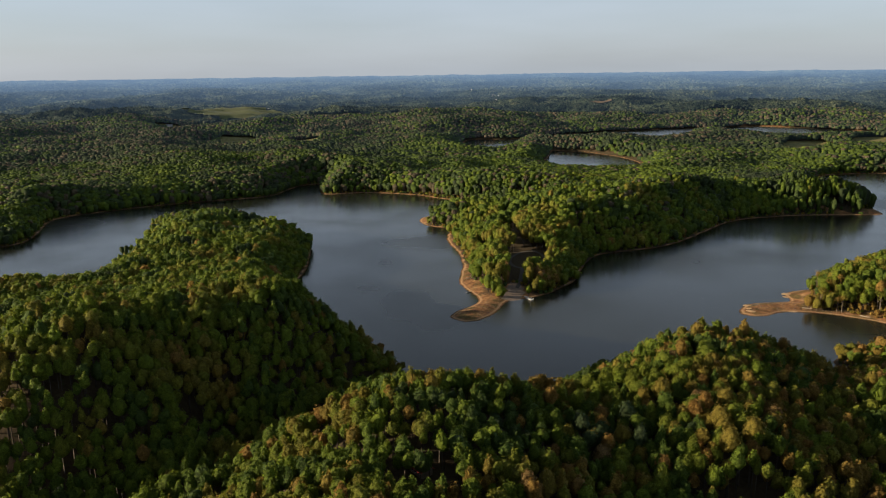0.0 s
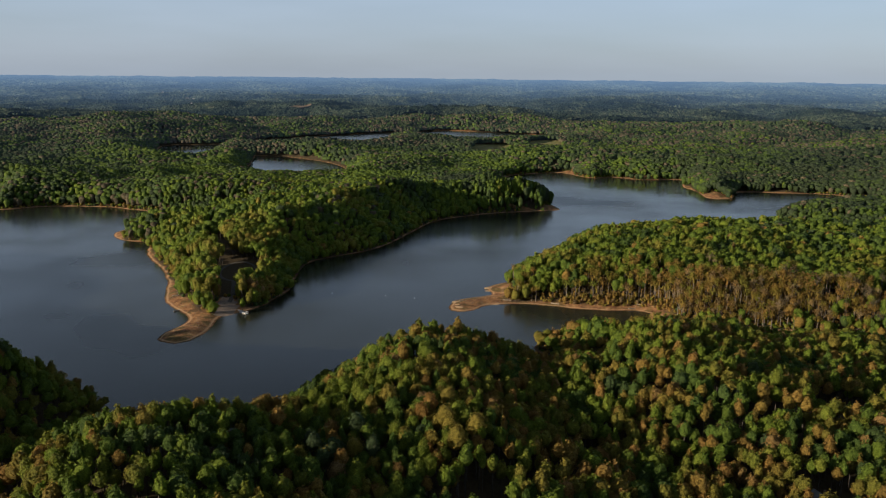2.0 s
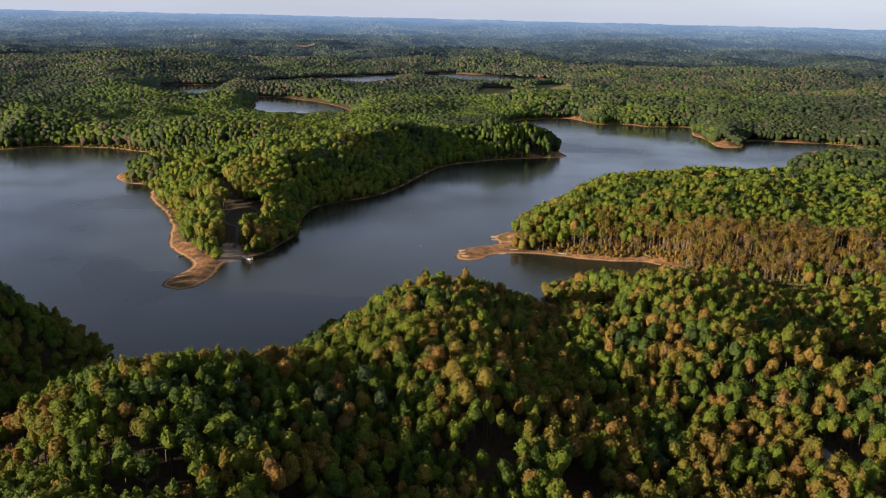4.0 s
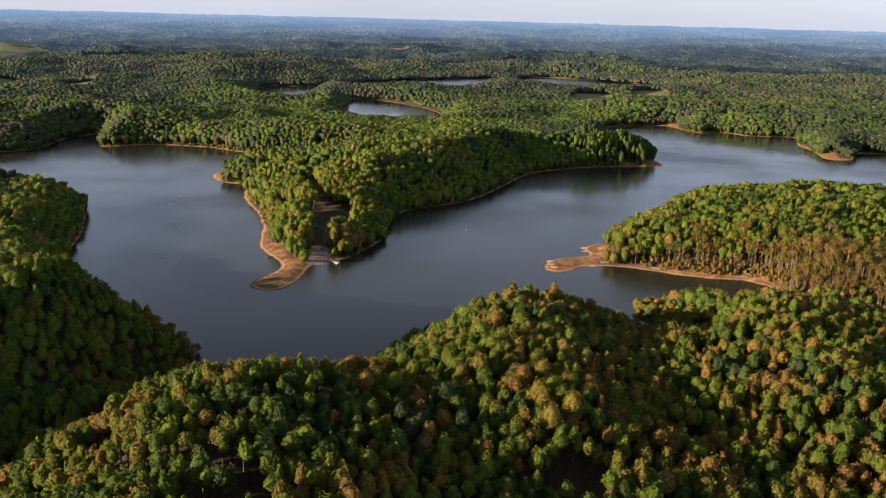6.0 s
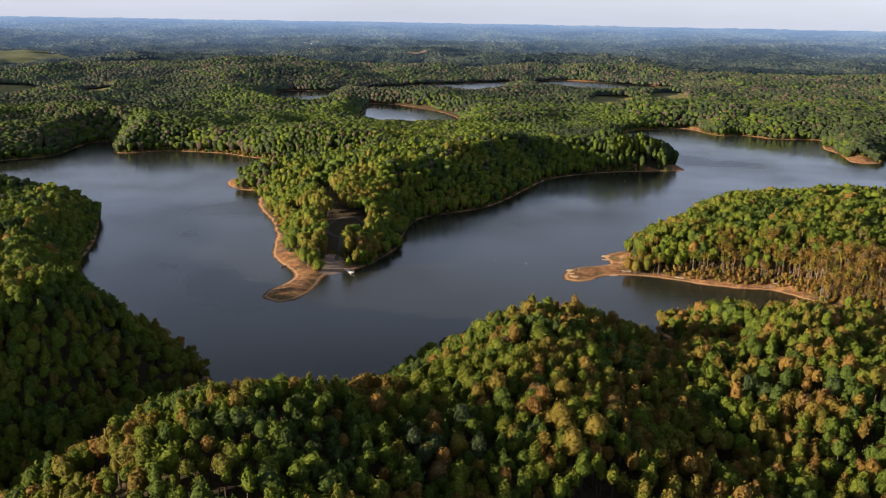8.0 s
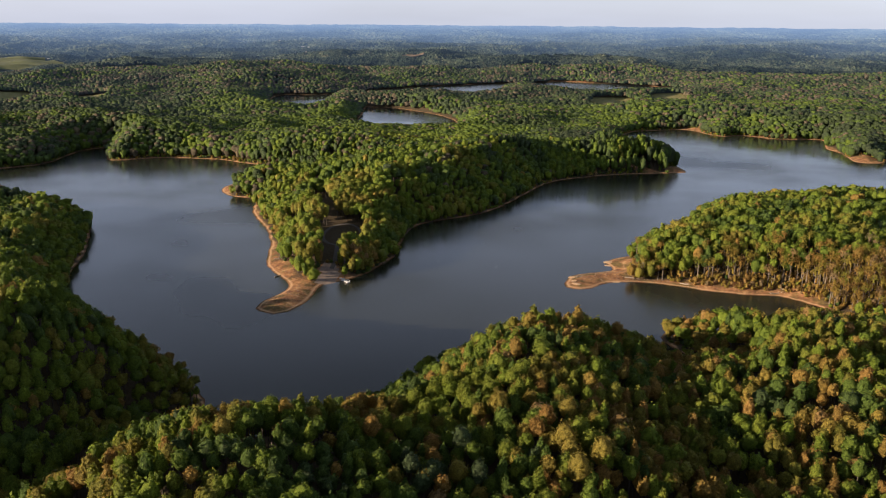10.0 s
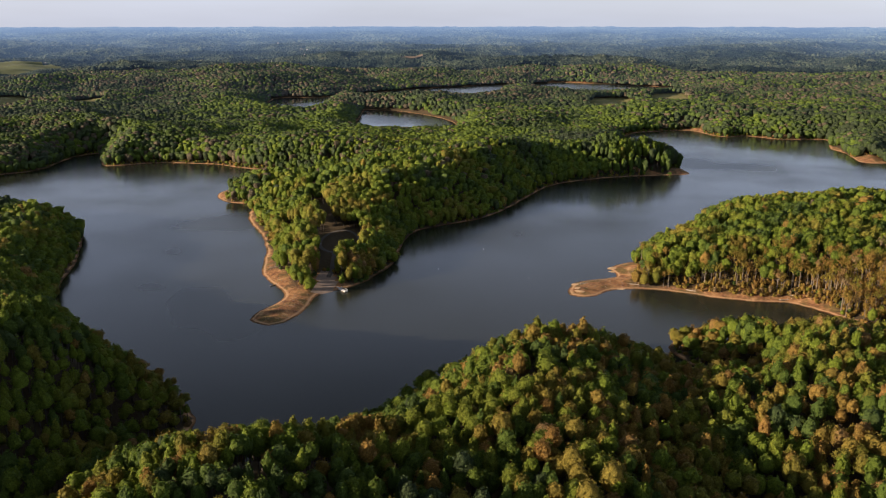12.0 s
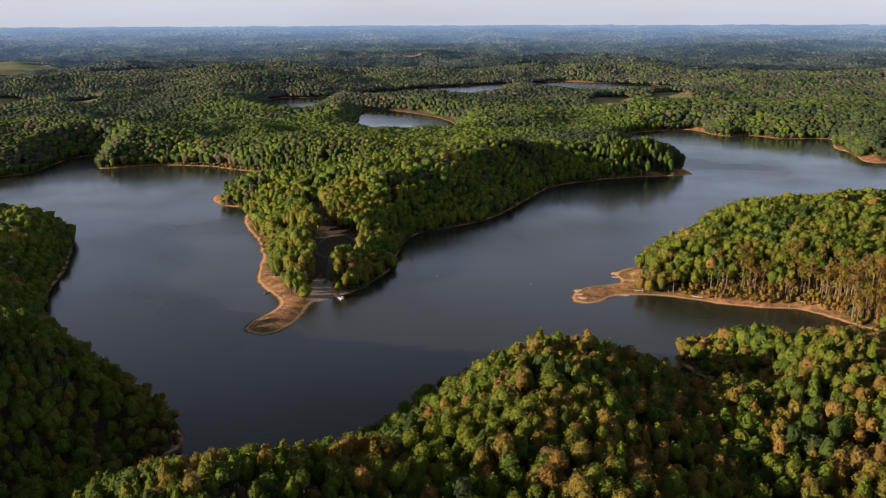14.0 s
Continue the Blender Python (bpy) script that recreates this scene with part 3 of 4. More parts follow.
def tones(x, y, g):
    """Which kind of tree grows where: greens with drifts of olive, rust and pale grey, dulled far off to imitate haze
    and shade.
    """
    drift = 0.5 + 0.5 * rough(x, y, 60, 81, 2)
    knot = 0.5 + 0.5 * rough(x, y, 15, 83, 2)
    # farther trees take darker, duller tones in place of distant shade and haze
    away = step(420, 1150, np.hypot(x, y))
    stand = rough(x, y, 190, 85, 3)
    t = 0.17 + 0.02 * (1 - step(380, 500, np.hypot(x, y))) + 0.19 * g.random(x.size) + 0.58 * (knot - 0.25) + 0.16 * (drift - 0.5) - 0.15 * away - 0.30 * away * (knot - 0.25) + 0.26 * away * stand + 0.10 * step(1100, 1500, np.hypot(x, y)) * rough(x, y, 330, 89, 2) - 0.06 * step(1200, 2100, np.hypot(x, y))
    t = t + 0.06 * step(-330, -200, x) * (1 - step(60, 120, x)) * step(430, 470, y) * (1 - step(900, 960, y))  # the olive long point
    ridge = step(-90, 40, x) * (1 - step(420, 470, y))
    rusty = g.random(x.size) < 0.07 + 0.42 * step(0.55, 0.8, knot) + 0.15 * step(0.4, 0.7, drift) + 0.24 * ridge
    rusty &= g.random(x.size) > 0.5 * (1 - step(-170, -130, x)) * (1 - step(420, 470, y))
    rusty &= g.random(x.size) > 0.78 * step(430, 560, np.hypot(x, y)) + 0.22 * away
    t = np.where(rusty, 0.55 + 0.32 * g.random(x.size), t)
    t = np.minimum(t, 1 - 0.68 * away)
    golden = np.exp(-((x + 137) / 11) ** 2 - ((y - 494) / 22) ** 2) > 0.35 + 0.35 * g.random(x.size)  # beside the boat ramp
    t = np.where(golden, 0.54 + 0.34 * g.random(x.size), t)
    # leafless grey-brown trees, and dark blue-greens painted in for far haze and shade
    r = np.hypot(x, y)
    dulled = g.random(x.size) < 0.34 * step(600, 1000, r) * step(-0.45, 0.5, rough(x, y, 120, 97, 2)) + 0.34 * step(1300, 1800, r)
    t = np.where(dulled, np.where(g.random(x.size) < 0.5, 0.03 + 0.12 * g.random(x.size), 0.98 + 0.02 * g.random(x.size)), t)
    return np.clip(t, 0.02, 1)


def bare_stand(x, y):
    """Where the half-leafless grey-brown trees stand, along the south shore of the eastern point."""
    return np.exp(-(((x - 160) / 125) ** 2 + ((y - (482 - 0.12 * (x - 120))) / 27) ** 2))


def woodland(name, x, y, z, kinds, seed, label, pale=None, foliage=None, wood=None):
    """Many trees joined into one mesh."""
    g = np.random.default_rng(seed)
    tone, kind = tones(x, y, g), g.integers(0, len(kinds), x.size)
    if pale:
        tone = np.clip(pale[0] + pale[2] * (x - 60) + g.uniform(0, pale[1] - pale[0], x.size), 0.05, 1)
    big = 0.5 + 0.5 * rough(x, y, 24, 87, 2)
    even = 1 - 0.65 * step(560, 850, np.hypot(x, y))
    turn, grow = g.uniform(0, 6.283, x.size), (1 + even * g.uniform(-0.30, 0.22, x.size)) * (0.84 + 0.38 * big)
    low = 0.64 + 0.14 * step(480, 700, np.hypot(x, y))
    edge = low + (1 - low) * step(1, 24, shore_distance(x, y))
    tall = edge * np.clip(g.uniform(0.94, 1.06, x.size) * (0.86 + 0.30 * big) / (0.35 * even + (1 - 0.35 * even) * grow), 0.7, 1.3) * (1 - 0.14 * step(1000, 1300, np.hypot(x, y)))
    tall = tall * (1 + 0.20 * step(480, 700, np.hypot(x, y)) * rough(x, y, 46, 95, 2))  # stands of one age
    tall = tall * (1 + 0.85 * np.exp(-((x - 58) ** 2 + (y - 885) ** 2) / 3600))  # the old trees at the end of the long point
    if not pale:  # low-branched trees along the open edges
        open_edge = np.maximum(1 - step(3, 15, shore_distance(x, y)), 1 - step(1.05, 1.7, inside_of(BARE, x, y)))
        sunk = open_edge * step(380, 430, np.hypot(x, y)) * (np.hypot(x, y) < 1260)
        tall = tall * (1 + 0.24 * sunk)
        z = z - 3.9 * sunk * grow * tall
    co, tri, mat, att, nrm, count = [], [], [], [], [], 0
    for k, (c, t, m, nv) in enumerate(kinds):
        here = np.flatnonzero(kind == k)
        cs, sn = np.cos(turn[here])[:, None] * grow[here][:, None], np.sin(turn[here])[:, None] * grow[here][:, None]
        px = c[None, :, 0] * cs - c[None, :, 1] * sn + x[here][:, None]
        py = c[None, :, 0] * sn + c[None, :, 1] * cs + y[here][:, None]
        pz = c[None, :, 2] * (grow[here] * tall[here])[:, None] + z[here][:, None]
        co.append(np.stack([px, py, pz], 2).reshape(-1, 3))
        tri.append((t[None] + (np.arange(len(here)) * len(c))[:, None, None] + count).reshape(-1, 3))
        mat.append(np.tile(m, len(here)))
        att.append(np.repeat(tone[here], len(c)))
        ct, st = np.cos(turn[here])[:, None], np.sin(turn[here])[:, None]
        nrm.append(np.stack([nv[None, :, 0] * ct - nv[None, :, 1] * st, nv[None, :, 0] * st + nv[None, :, 1] * ct, nv[None, :, 2] + 0 * ct], 2).reshape(-1, 3))
        count += len(here) * len(c)
    me = mesh_of(name, np.concatenate(co), np.concatenate(tri), [foliage or leaves, wood or bark], np.concatenate(mat), [("tone", np.concatenate(att))], True, np.concatenate(nrm))
    return tagged(new(name, me), label, "woodland", kind="stuff")


def in_view(x, y, margin=0.0):
    """The wedge of country that the flight looks over."""
    a = np.degrees(np.arctan2(x, y + 30))
    return (a > -55 - margin) & (a < 31 + margin)


# single trees on the ridge that the flight passes nearest
tx, ty = plant(4.3, -660, 560, 60, 640, 3)
ok, _ = wooded(tx, ty)
ok &= in_view(tx, ty) & (np.hypot(tx, ty) < 640) & (np.hypot(tx, ty + 20) > 150)
tx, ty = tx[ok], ty[ok]
tz = height(tx, ty)
order = np.argsort(np.hypot(tx + 28, (ty - 235) * 0.8))
single, rest = order[:300], order[300:]
far_part = np.hypot(tx[rest], ty[rest]) > 390

SPECIES = [(0.12, "deep green"), (0.30, "fresh green"), (0.46, "bright spring-green"), (0.66, "olive-yellow"), (0.84, "rust-brown")]


def single_tree(tone, slim, label, group="trees on the near ridge"):
    """One tree: an Empty at its foot with a trunk and a crown."""
    h, r, tall, cone = tree_shape(slim)
    foot = tagged(new("tree"), label, "tree", group)
    c, t, n = leafy_crown(r * 0.96, tall, 260, 0.54, 2, cone, 5 if slim else 10, 0.09, 2.0 if slim else 1.35)
    crown = new("crown", mesh_of("crown", c + (0, 0, h - tall), t, [leaves], attrs=[("tone", np.full(len(c), tone))], smooth=True, normals=n))
    c, t, _ = trunk_arrays(h, 0.26, 6, 4)
    trunk = new("trunk", mesh_of("trunk", c, t, [bark], smooth=True))
    crown.parent = trunk.parent = foot
    return foot


stock = []
for tone, colour in SPECIES:
    for slim in (False, False, False, tone < 0.5):
        stock.append((tone, single_tree(tone + rng.uniform(-0.05, 0.05), slim, "%s leafy %s tree in the ridge's dense woods" % (colour, "slim pointed" if slim else "round-crowned"))))
g = np.random.default_rng(17)
wanted = tones(tx[single], ty[single], g)
used = set()
single_edge = [float(v) for v in 0.62 + 0.38 * step(1, 26, shore_distance(tx[single], ty[single]))]
for k, i in enumerate(single):
    near_tone = sorted(range(len(stock)), key=lambda q: abs(stock[q][0] - wanted[k]) + 0.02 * g.random())[:4]
    q = near_tone[int(g.integers(0, 4))]
    grown = float(g.uniform(0.8, 1.2))
    m = pose(tx[i], ty[i], tz[i], 0, 0, float(g.uniform(0, 360))) @ Matrix.Diagonal((grown, grown, grown * single_edge[k], 1))
    if q in used:
        copy_thing(stock[q][1], pose(0, 0, 0)).matrix_basis = m
    else:
        used.add(q)
        stock[q][1].matrix_basis = m
for q, (tone, foot) in enumerate(stock):
    if q not in used:
        foot.matrix_basis = pose(60 + 6 * q, 215, float(height(np.array([60.0 + 6 * q]), np.array([215.0]))[0]))

# golden trees round the boat ramp's clearing
for x, y, tone, size, label in ((-146.5, 477, 0.60, 0.92, "golden round-crowned tree beside the boat ramp"), (-156.6, 505, 0.62, 0.60, "small golden tree standing alone in the clearing"),
                                (-140.5, 485, 0.86, 0.85, "rust-brown tree behind the boat ramp")):
    foot = single_tree(tone, False, label, "trees round the clearing")
    foot.matrix_basis = pose(x, y, float(height(np.array([x]), np.array([float(y)]))[0])) @ Matrix.Diagonal((size * 1.15, size * 1.15, size, 1))

sparse = np.random.default_rng(31).random(len(rest)) < 1.3 * bare_stand(tx[rest], ty[rest])
a, b, c = rest[~far_part & ~sparse], rest[far_part & ~sparse], rest[sparse]
front = np.hypot(tx[a], ty[a]) < 285
woodland("woodland", tx[a[front]], ty[a[front]], tz[a[front]], kinds_of(28, 92, 0.72, 2, 3, 0.95, 1.35), 21, "dense spring woods in mixed green and rust on low hills")
woodland("woodland", tx[a[~front]], ty[a[~front]], tz[a[~front]], kinds_of(24, 64, 0.84, "eight", 3, 1.0, 1.35), 20, "dense spring woods in mixed green and rust down to the lake")
woodland("woodland", tx[b], ty[b], tz[b], kinds_of(22, 25, 1.18, "six", 3, 1.14, 1.1), 22, "spring-green woods on the wooded points of the lake")
thin_kinds = []
for k in range(9):
    h = rng.uniform(14, 18)
    c2, t2, n2 = leafy_crown(rng.uniform(1.8, 2.7), h * 0.62, 90, 0.7, "four", 0.1, 6, 0.30)
    c2[:9] = (c2[:9] - (0, 0, h * 0.35)) * 0.4 + (0, 0, h * 0.35)
    c3, t3, n3 = trunk_arrays(h, 0.24, 4, 3)
    thin_kinds.append((np.concatenate([c2 + (0, 0, h * 0.36), c3]), np.concatenate([t2, t3 + len(c2)]), np.array([0] * len(t2) + [1] * len(t3)), np.concatenate([n2, n3])))
woodland("woodland", tx[c], ty[c], tz[c], thin_kinds, 27, "half-leafless grey-brown trees with pale trunks along the shore", (0.46, 0.84, 0.0010), wood=pale_bark)

mx, my = plant(4.9, -760, 760, 300, 920, 4)
ok, _ = wooded(mx, my)
ok &= in_view(mx, my) & (np.hypot(mx, my) >= 640) & (np.hypot(mx, my) < 900)
mx, my = mx[ok], my[ok]
woodland("woodland", mx, my, height(mx, my), kinds_of(18, 6, 1.7, "six", 3, 1.32, 0.85), 23, "mixed green woods on a long point in the lake")

mx, my = plant(5.5, -1150, 900, 500, 1270, 34)
ok, _ = wooded(mx, my)
ok &= in_view(mx, my) & (np.hypot(mx, my) >= 900) & (np.hypot(mx, my) < 1250)
mx, my = mx[ok], my[ok]
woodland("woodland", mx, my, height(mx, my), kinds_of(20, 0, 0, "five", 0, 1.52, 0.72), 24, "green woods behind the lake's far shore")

hx, hy = plant(8.8, -1950, 1400, 600, 2300, 5)
ok, _ = wooded(hx, hy, 3)
ok &= in_view(hx, hy) & (np.hypot(hx, hy) >= 1250) & (np.hypot(hx, hy) < 2150)
woodland("woodland", hx[ok], hy[ok], height(hx[ok], hy[ok]), kinds_of(16, 0, 0, "four", 0, 2.25, 0.62), 25, "unbroken woods over rolling hills beyond the lake", foliage=haze_glow_leaves)

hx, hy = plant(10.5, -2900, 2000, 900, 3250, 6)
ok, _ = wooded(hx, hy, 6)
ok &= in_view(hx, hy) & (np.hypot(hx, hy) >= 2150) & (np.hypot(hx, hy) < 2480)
woodland("woodland", hx[ok], hy[ok], height(hx[ok], hy[ok]), kinds_of(16, 0, 0, "four", 0, 2.4, 0.7), 26, "distant rolling woods", foliage=haze_glow_leaves)

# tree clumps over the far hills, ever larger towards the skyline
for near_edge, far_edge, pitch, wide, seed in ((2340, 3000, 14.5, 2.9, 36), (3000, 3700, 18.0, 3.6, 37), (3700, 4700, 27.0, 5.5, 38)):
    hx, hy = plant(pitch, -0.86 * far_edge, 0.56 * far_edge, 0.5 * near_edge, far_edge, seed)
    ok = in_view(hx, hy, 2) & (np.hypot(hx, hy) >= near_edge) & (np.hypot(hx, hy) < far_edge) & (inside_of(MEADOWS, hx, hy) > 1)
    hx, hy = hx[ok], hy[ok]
    woodland("woodland", hx, hy, far_surface(hx, hy) - 9, kinds_of(10, 0, 0, "three", 0, wide), seed, "woods on far rolling hills with painted-on haze glow", foliage=far_mat)

# the woods that the flight passes over
ox, oy = plant(5.4, -150, 150, -130, 150, 14)
ok = np.hypot(ox, oy + 20) < 146
ox, oy = ox[ok], oy[ok]
woodland("woodland", ox, oy, height(ox, oy), kinds_of(12, 14, 1.3, "six", 3, 1.2, 1.1), 30, "spring-green woods on the near hills")

# bushes along the shores and round the clearings, in the shade of the first trees
ux, uy = plant(4.0, -760, 620, 150, 1260, 9)
ud = shore_distance(ux, uy)
rim = inside_of(BARE, ux, uy)
ok = (((ud > 1.6) & (ud < 9) & (rim > 1.25)) | ((rim < 1.25) & (rim > 0.97) & (ud > 9))) & in_view(ux, uy) & (np.hypot(ux, uy) < 1270)
ux, uy = ux[ok], uy[ok]
bushes = []
for k in range(8):
    c2, t2, n2 = leafy_crown(rng.uniform(1.2, 2.2), rng.uniform(1.6, 4.6), 10, 0.8, "five", 0.1, 5, 0.2)
    bushes.append((c2 - (0, 0, 0.4), t2, np.zeros(len(t2), int), n2))
woodland("undergrowth", ux, uy, height(ux, uy), bushes, 28, "low bushes at the edge of the woods", (0.10, 0.90, 0.0))


bx, by = plant(2.7, 30, 330, 420, 540, 12)
ok = (np.random.default_rng(33).random(bx.size) < 1.4 * bare_stand(bx, by)) & (shore_distance(bx, by) > 5) & in_view(bx, by)
bx, by = bx[ok], by[ok]
brush = []
for k in range(8):
    c2, t2, n2 = leafy_crown(rng.uniform(0.9, 1.6), rng.uniform(3.0, 6.5), 26, 0.6, "four", 0.2, 5, 0.3)
    brush.append((c2 - (0, 0, 0.4), t2, np.zeros(len(t2), int), n2))
woodland("undergrowth", bx, by, height(bx, by), brush, 29, "rust-brown brush under the half-leafless trees", (0.64, 0.92, 0.0))


# ---------------------------------------------------------------- the boat ramp, houses and small things
def part(name, bm, mat, parent=None, label=""):
    """Links a bmesh as one mesh object under a thing or a part."""
    me = bpy.data.meshes.new(name)
    bm.to_mesh(me)
    bm.free()
    me.materials.append(mat)
    ob = new(name, me)
    ob.parent = parent
    return tagged(ob, label)


def box(cx, cy, cz, sx, sy, sz, bevel=0.0, turn=0.0):
    """A bevelled block round a middle."""
    bm = bmesh.new()
    bmesh.ops.create_cube(bm, size=1.0, matrix=pose(cx, cy, cz, 0, 0, turn) @ Matrix.Diagonal((sx, sy, sz, 1)))
    if bevel:
        bmesh.ops.bevel(bm, geom=bm.edges[:], offset=bevel, segments=1, affect="EDGES")
    return bm


def prism(profile, axis_len, z0=0.0):
    """A profile of (x, z) pairs pushed along y, middle at y = 0."""
    bm = bmesh.new()
    a = [bm.verts.new((x, -axis_len / 2, z + z0)) for x, z in profile]
    b = [bm.verts.new((x, axis_len / 2, z + z0)) for x, z in profile]
    bm.faces.new(a[::-1])
    bm.faces.new(b)
    for k in range(len(a)):
        n = (k + 1) % len(a)
        bm.faces.new((a[k], a[n], b[n], b[k]))
    bmesh.ops.recalc_face_normals(bm, faces=bm.faces[:])
    return bm


def ground_at(x, y):
    return float(height(np.array([float(x)]), np.array([float(y)]))[0])


red_roof = simple("red_metal_roof", (0.50, 0.045, 0.05), 0.45, 1.2, 0.2)
grey_roof = simple("grey_shingle_roof", (0.30, 0.30, 0.31), 0.8, 4.0, 0.3)
white_wall = simple("white_siding", (0.72, 0.71, 0.68), 0.7, 2.0, 0.15)
glass_mat = simple("dark_window_glass", (0.03, 0.035, 0.04), 0.08, 0.5, 0.2)
timber = simple("weathered_timber", (0.30, 0.25, 0.19), 0.85, 3.0, 0.4)
concrete = simple("pale_concrete", (0.33, 0.25, 0.19), 0.9, 2.5, 0.25)
asphalt = simple("old_asphalt", (0.13, 0.115, 0.095), 0.95, 3.0, 0.3)
stone_mat = simple("shore_stone", (0.30, 0.20, 0.13), 0.95, 2.0, 0.45)
white_paint = simple("white_paint", (0.80, 0.79, 0.76), 0.5, 2.0, 0.12)
drift = simple("bleached_driftwood", (0.50, 0.42, 0.32), 0.9, 4.0, 0.35)


def house(x, y, turn, wide, long, tall, roof_mat, label, sunk=0.3, level=None, wall_mat=None):
    """A gabled house: walls, two roof slopes, ridge, chimney, door and windows."""
    home = tagged(new("house"), label, "house")
    home.matrix_basis = pose(x, y, (ground_at(x, y) if level is None else level) - sunk, 0, 0, turn)
    peak = tall + wide * 0.34
    part("wall", prism([(-wide / 2, 0), (wide / 2, 0), (wide / 2, tall), (0, peak - 0.12), (-wide / 2, tall)], long), wall_mat or white_wall, home)
    for side in (-1, 1):
        over = wide / 2 + 0.45
        drop = peak - (peak - tall) * over / (wide / 2)
        part("roof", prism([(0, peak), (side * over, drop), (side * over, drop + 0.16), (0, peak + 0.16)], long + 0.9), roof_mat, home)
    part("ridge", box(0, 0, peak + 0.17, 0.3, long + 0.9, 0.1, 0.02), roof_mat, home)
    part("chimney", box(wide * 0.18, long * 0.25, peak + 0.3, 0.7, 0.7, 1.6, 0.04), stone_mat, home)
    part("door", box(0.0, -long / 2 - 0.03, 1.35, 1.0, 0.08, 2.1, 0.02), timber, home)
    for side in (-1, 1):
        for k in (-0.28, 0.0, 0.28):
            frame_part = part("window", box(side * (wide / 2 + 0.02), k * long, 1.75, 0.08, 1.2, 1.35, 0.02), white_paint, home)
            part("pane", box(side * (wide / 2 + 0.05), k * long, 1.75, 0.06, 1.0, 1.15), glass_mat, frame_part)
    return home


house(-86, 170.5, 62, 4.2, 6.0, 2.3, red_roof, "brown timber cottage with a red metal roof among dense trees", wall_mat=timber)
house(118.5, 218, 20, 7.5, 12.0, 3.0, grey_roof, "white cottage with a pale grey shingle roof hidden in trees")
for x, y, turn in ((-1541, 1694, 30), (-1562, 1710, 120), (-1678, 1915, 60), (-1690, 1890, 10)):
    house(x, y, turn, 9, 16, 5.0, grey_roof, "white farm building standing in open fields far off")
for x, y, turn in ((-1366, 3565, 20), (-992, 2821, 70), (-1333, 3440, 40), (-1174, 3285, 100), (-1150, 3290, 15), (-1673, 2331, 55)):
    house(x, y, turn, 7, 12, 4.0, grey_roof, "white farm building on a far wooded hillside", 0.5, far_top(x, y))

# the boat ramp and its gravel lot on the point
lot_x, lot_y, lot_q = sheet(np.linspace(-166, -144, 9), np.linspace(446, 486, 15))
lot = inside_of([(-154, 466, 9, 18, 8)], lot_x, lot_y)
keep = (lot[lot_q] < 1.0).all(1)
lot_mesh = mesh_of("parking_lot", np.stack([lot_x, lot_y, height(lot_x, lot_y) + 0.10], 1), lot_q[keep], [concrete], smooth=True)
tagged(new("parking_lot", lot_mesh), "pale gravel lot above the boat ramp", "parking lot", kind="structure")


def strip(name, points, wide, mat, lift, label, kind_word):
    """A road laid over the ground along a line."""
    p = np.array(points, float)
    d = np.gradient(p, axis=0)
    n = np.stack([-d[:, 1], d[:, 0]], 1) / np.linalg.norm(d, axis=1)[:, None]
    co = []
    for q, m in zip(p, n):
        for s in (-1, -0.33, 0.33, 1):
            x, y = q + m * wide / 2 * s
            co.append((x, y, ground_at(x, y) + lift + (0.05 if abs(s) < 0.5 else 0.0)))
    w = 4
    a = (np.arange(len(p) - 1)[:, None] * w + np.arange(w - 1)[None]).ravel()
    me = mesh_of(name, np.array(co), np.stack([a, a + 1, a + 1 + w, a + w], 1), [mat], smooth=True)
    return tagged(new(name, me), label, kind_word, kind="structure")


loop = [(-167 + 13 * math.cos(a) - 7 * math.sin(a), 541 + 4 * math.cos(a) + 27 * math.sin(a)) for a in np.linspace(-1.45, 4.75, 40)]
strip("road", [(-154, 474), (-155, 484), (-158, 496), (-161, 508), (-164, 516)] + loop, 2.6, asphalt, 0.22, "narrow grey asphalt loop road in a clearing", "road")
strip("boat_ramp", [(-151, 462), (-149, 457), (-147, 452), (-145.5, 447)], 6.0, concrete, 0.14, "pale concrete boat ramp running into the lake", "boat ramp")

dock = tagged(new("boat_dock"), "white floating boat dock beside the concrete ramp", "dock")
dock.matrix_basis = pose(-140.5, 459.5, 0.0, 0, 0, -38)
part("deck", box(0, 0, 0.45, 6.5, 2.2, 0.22, 0.03), white_paint, dock)
for x in (-2.3, 0, 2.3):
    part("float", box(x, 0, 0.12, 1.6, 1.9, 0.5, 0.08), timber, dock)
for x in (-3.0, 3.0):
    for y in (-1.0, 1.0):
        part("post", box(x, y, 0.75, 0.16, 0.16, 2.0, 0.02), white_paint, dock)
part("gangway", box(-4.6, 0.2, 0.85, 3.6, 1.3, 0.14, 0.02), white_paint, dock, "pale gangway up to the bank")
for y in (-1.05, 1.05):
    part("rail", box(0, y, 1.25, 6.2, 0.09, 0.09), white_paint, dock)


def lathe(profile, sides=14):
    """A turned shape from (radius, height) pairs."""
    bm = bmesh.new()
    rings = [[bm.verts.new((r * math.cos(2 * math.pi * k / sides), r * math.sin(2 * math.pi * k / sides), z)) for k in range(sides)] for r, z in profile]
    for a, b in zip(rings, rings[1:]):
        for k in range(sides):
            n = (k + 1) % sides
            bm.faces.new((a[k], a[n], b[n], b[k]))
    bm.faces.new(rings[0][::-1])
    bm.faces.new(rings[-1])
    return bm


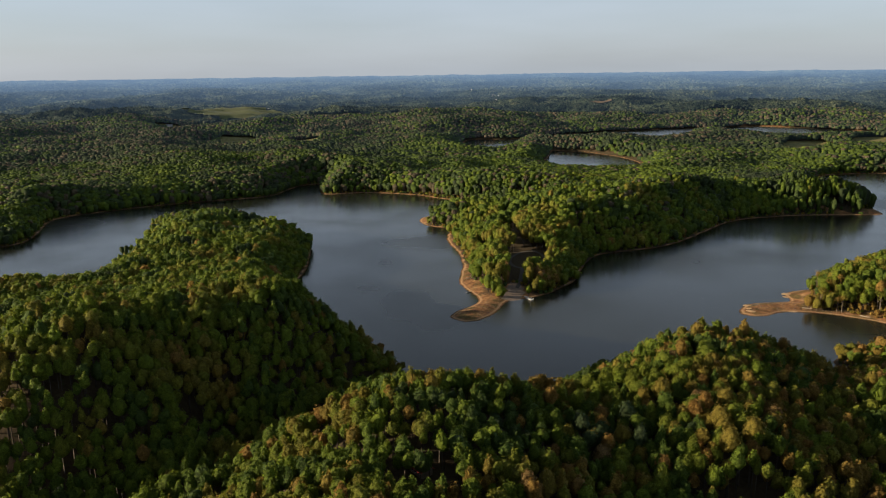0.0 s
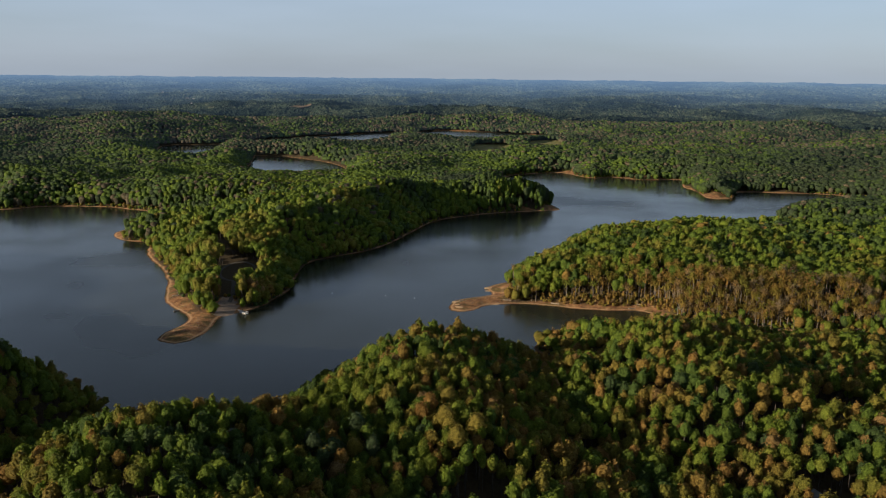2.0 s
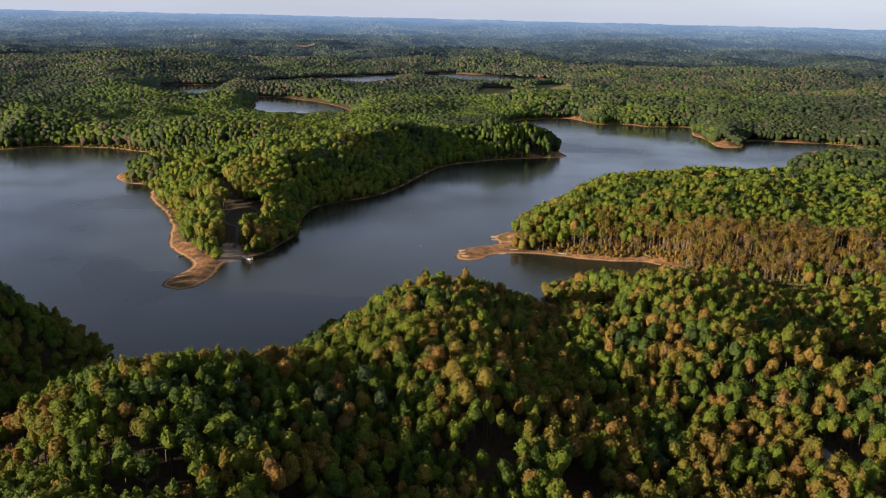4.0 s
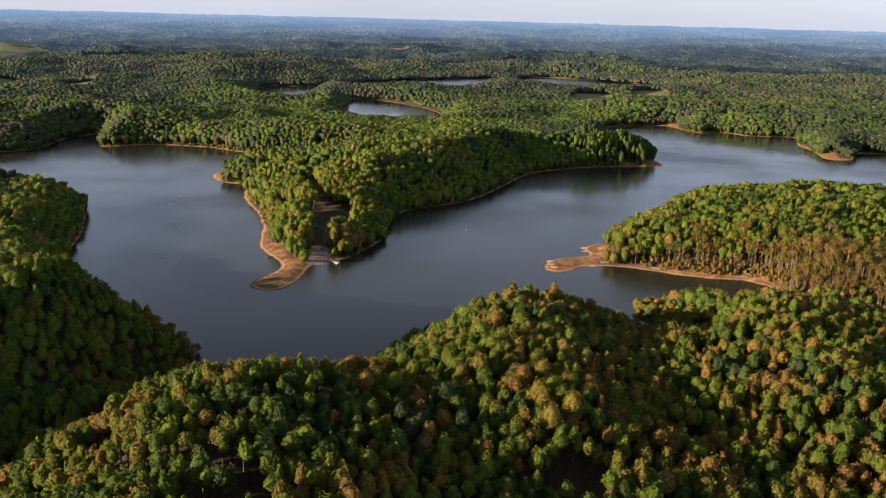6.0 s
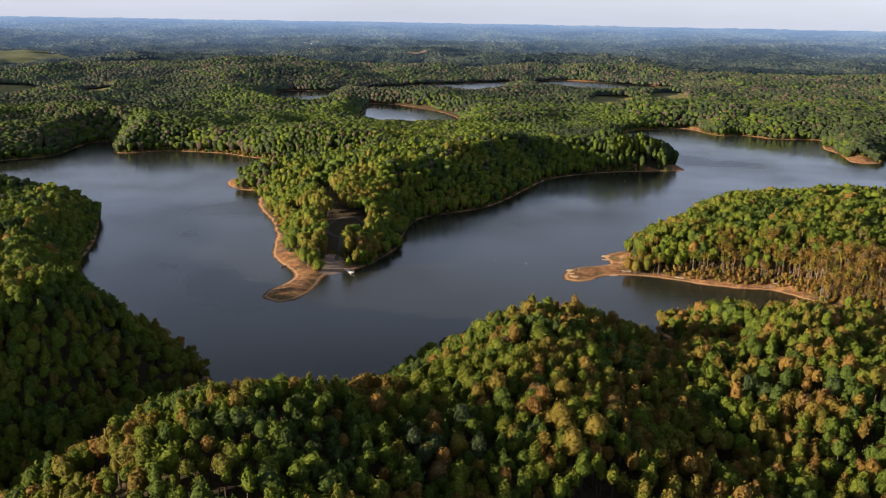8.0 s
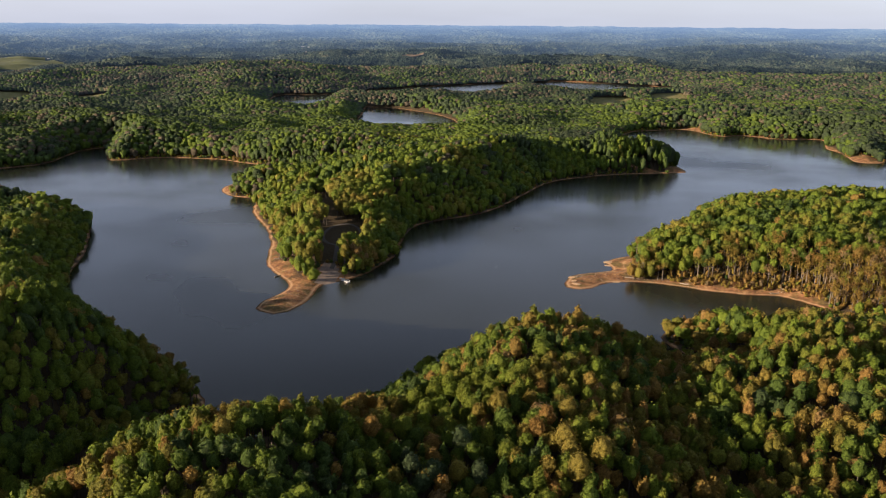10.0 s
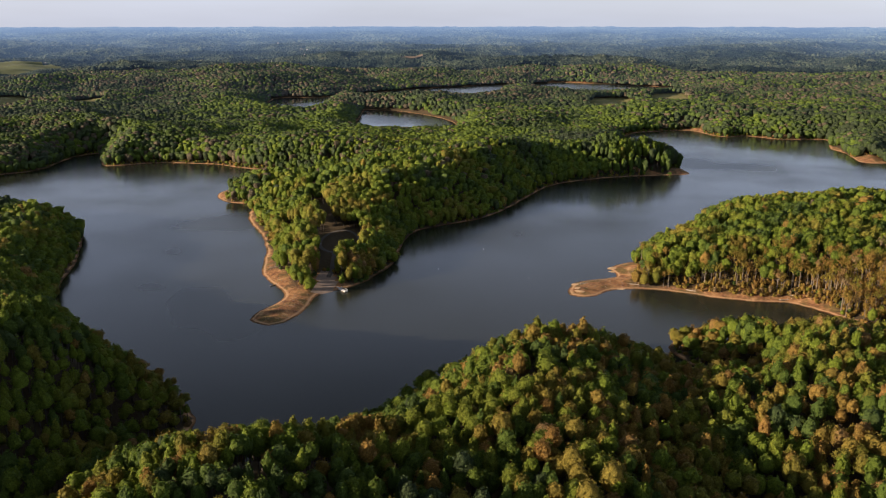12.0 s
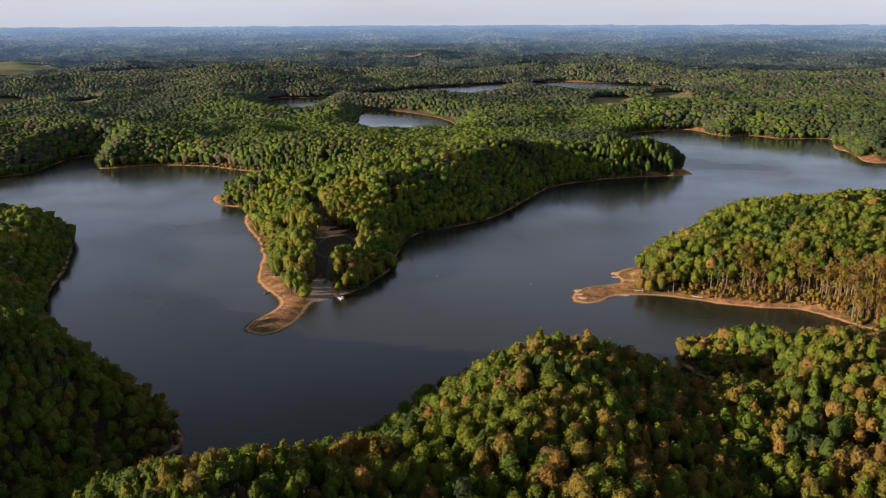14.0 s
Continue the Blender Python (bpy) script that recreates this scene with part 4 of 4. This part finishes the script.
buoy = tagged(new("buoy"), "small white marker buoy floating on the lake", "buoy", "marker buoys")
part("float", lathe([(0.15, -0.5), (0.42, -0.35), (0.5, 0.1), (0.42, 0.45), (0.16, 0.6)]), white_paint, buoy)
part("mast", lathe([(0.10, 0.58), (0.10, 1.5), (0.03, 1.6)], 8), white_paint, buoy)
buoy.matrix_basis = pose(-93, 510, 0) @ Matrix.Diagonal((0.28, 0.28, 0.28, 1))
for x, y, lean in ((-55, 506, 6), (-35, 502, -5), (39, 802, 4), (-70, 560, 5)):
    copy_thing(buoy, pose(x, y, 0, lean, 3, 0))


def log(x, y, turn, length, r, label):
    """A bleached trunk with a few broken limbs."""
    tree = tagged(new("driftwood_log"), label, "log", "driftwood on the shore")
    tree.matrix_basis = pose(x, y, max(ground_at(x, y), 0.0) + r * 0.7, 0, 4, turn)
    bm = lathe([(r * 0.7, -length / 2), (r, -length * 0.4), (r * 0.9, 0), (r * 0.5, length / 2)], 8)
    bmesh.ops.rotate(bm, verts=bm.verts[:], matrix=Matrix.Rotation(radians(90), 3, "Y"))
    part("trunk", bm, drift, tree)
    for k in range(3):
        bm = lathe([(r * 0.4, 0), (r * 0.15, length * 0.22)], 6)
        bmesh.ops.transform(bm, verts=bm.verts[:], matrix=pose(length * (0.1 + 0.14 * k), 0, 0, -60 + 60 * k, 35, 0))
        part("branch", bm, drift, tree)
    return tree


for x, y, turn, length in ((111, 485, 20, 9), (116, 489, -15, 7), (-2, 494, 40, 5), (-184, 462, 60, 6), (-196, 492, 20, 5), (28, 497, 5, 6), (60, 492, -10, 6)):
    log(x, y, turn, length, 0.32, "bleached fallen tree trunk lying on the clay shore")

# broken stone and clods on the bare points
g = np.random.default_rng(41)
sx, sy = np.concatenate([g.normal(25, 26, 900), g.uniform(-215, -150, 700)]), np.concatenate([g.normal(502, 14, 900), g.uniform(405, 520, 700)])
sd = shore_distance(sx, sy)
ok = (sd > 0.6) & (sd < 24)
c, t = BALLS[1]
pebbles = [(c * np.array([0.55, 0.4, 0.28]) * rng.uniform(0.6, 1.3, (len(c), 1)), t) for _ in range(4)]
co, tri, count = [], [], 0
for x, y, z, k in zip(sx[ok], sy[ok], height(sx[ok], sy[ok], sd[ok]), g.integers(0, 4, ok.sum())):
    co.append(pebbles[k][0] * g.uniform(0.25, 1.0) + (x, y, z + 0.05))
    tri.append(pebbles[k][1] + count)
    count += len(pebbles[k][0])
tagged(new("rubble", mesh_of("rubble", np.concatenate(co), np.concatenate(tri), [stone_mat])), "broken brown stones and clods on the bare shore", "stones", kind="stuff")


def sand_mound(x, y, r, tall, turn):
    """A low pale heap of washed sand."""
    bm = bmesh.new()
    bmesh.ops.create_icosphere(bm, subdivisions=3, radius=1.0, matrix=pose(0, 0, 0))
    for v in bm.verts:
        w = 1 + 0.18 * noise.noise(v.co * 1.7 + Vector((x, y, 0)))
        v.co = Vector((v.co.x * r * w, v.co.y * r * 0.6 * w, v.co.z * tall * 0.45))
    ob = part("sand_mound", bm, sand_mat)
    ob.matrix_basis = pose(x, y, max(ground_at(x, y), 0.0) - tall * 0.12, 0, 0, turn)
    return tagged(ob, "pale washed sand heap on the clay point", "sand", "sand heaps on the shore")


sand_mat = simple("washed_sand", (0.66, 0.45, 0.24), 0.95, 3.0, 0.2)
for x, y, r, tall, turn in ((-6, 494, 3.2, 0.8, 10), (-5, 486, 2.2, 0.5, 30), (-4, 480, 3.0, 0.6, -15), (17, 531, 4.2, 0.8, 20), (16, 524, 2.6, 0.5, 0),
                            (36, 562, 2.6, 0.7, 30), (20, 491, 3.0, 0.4, 15)):
    sand_mound(x, y, r, tall, turn)
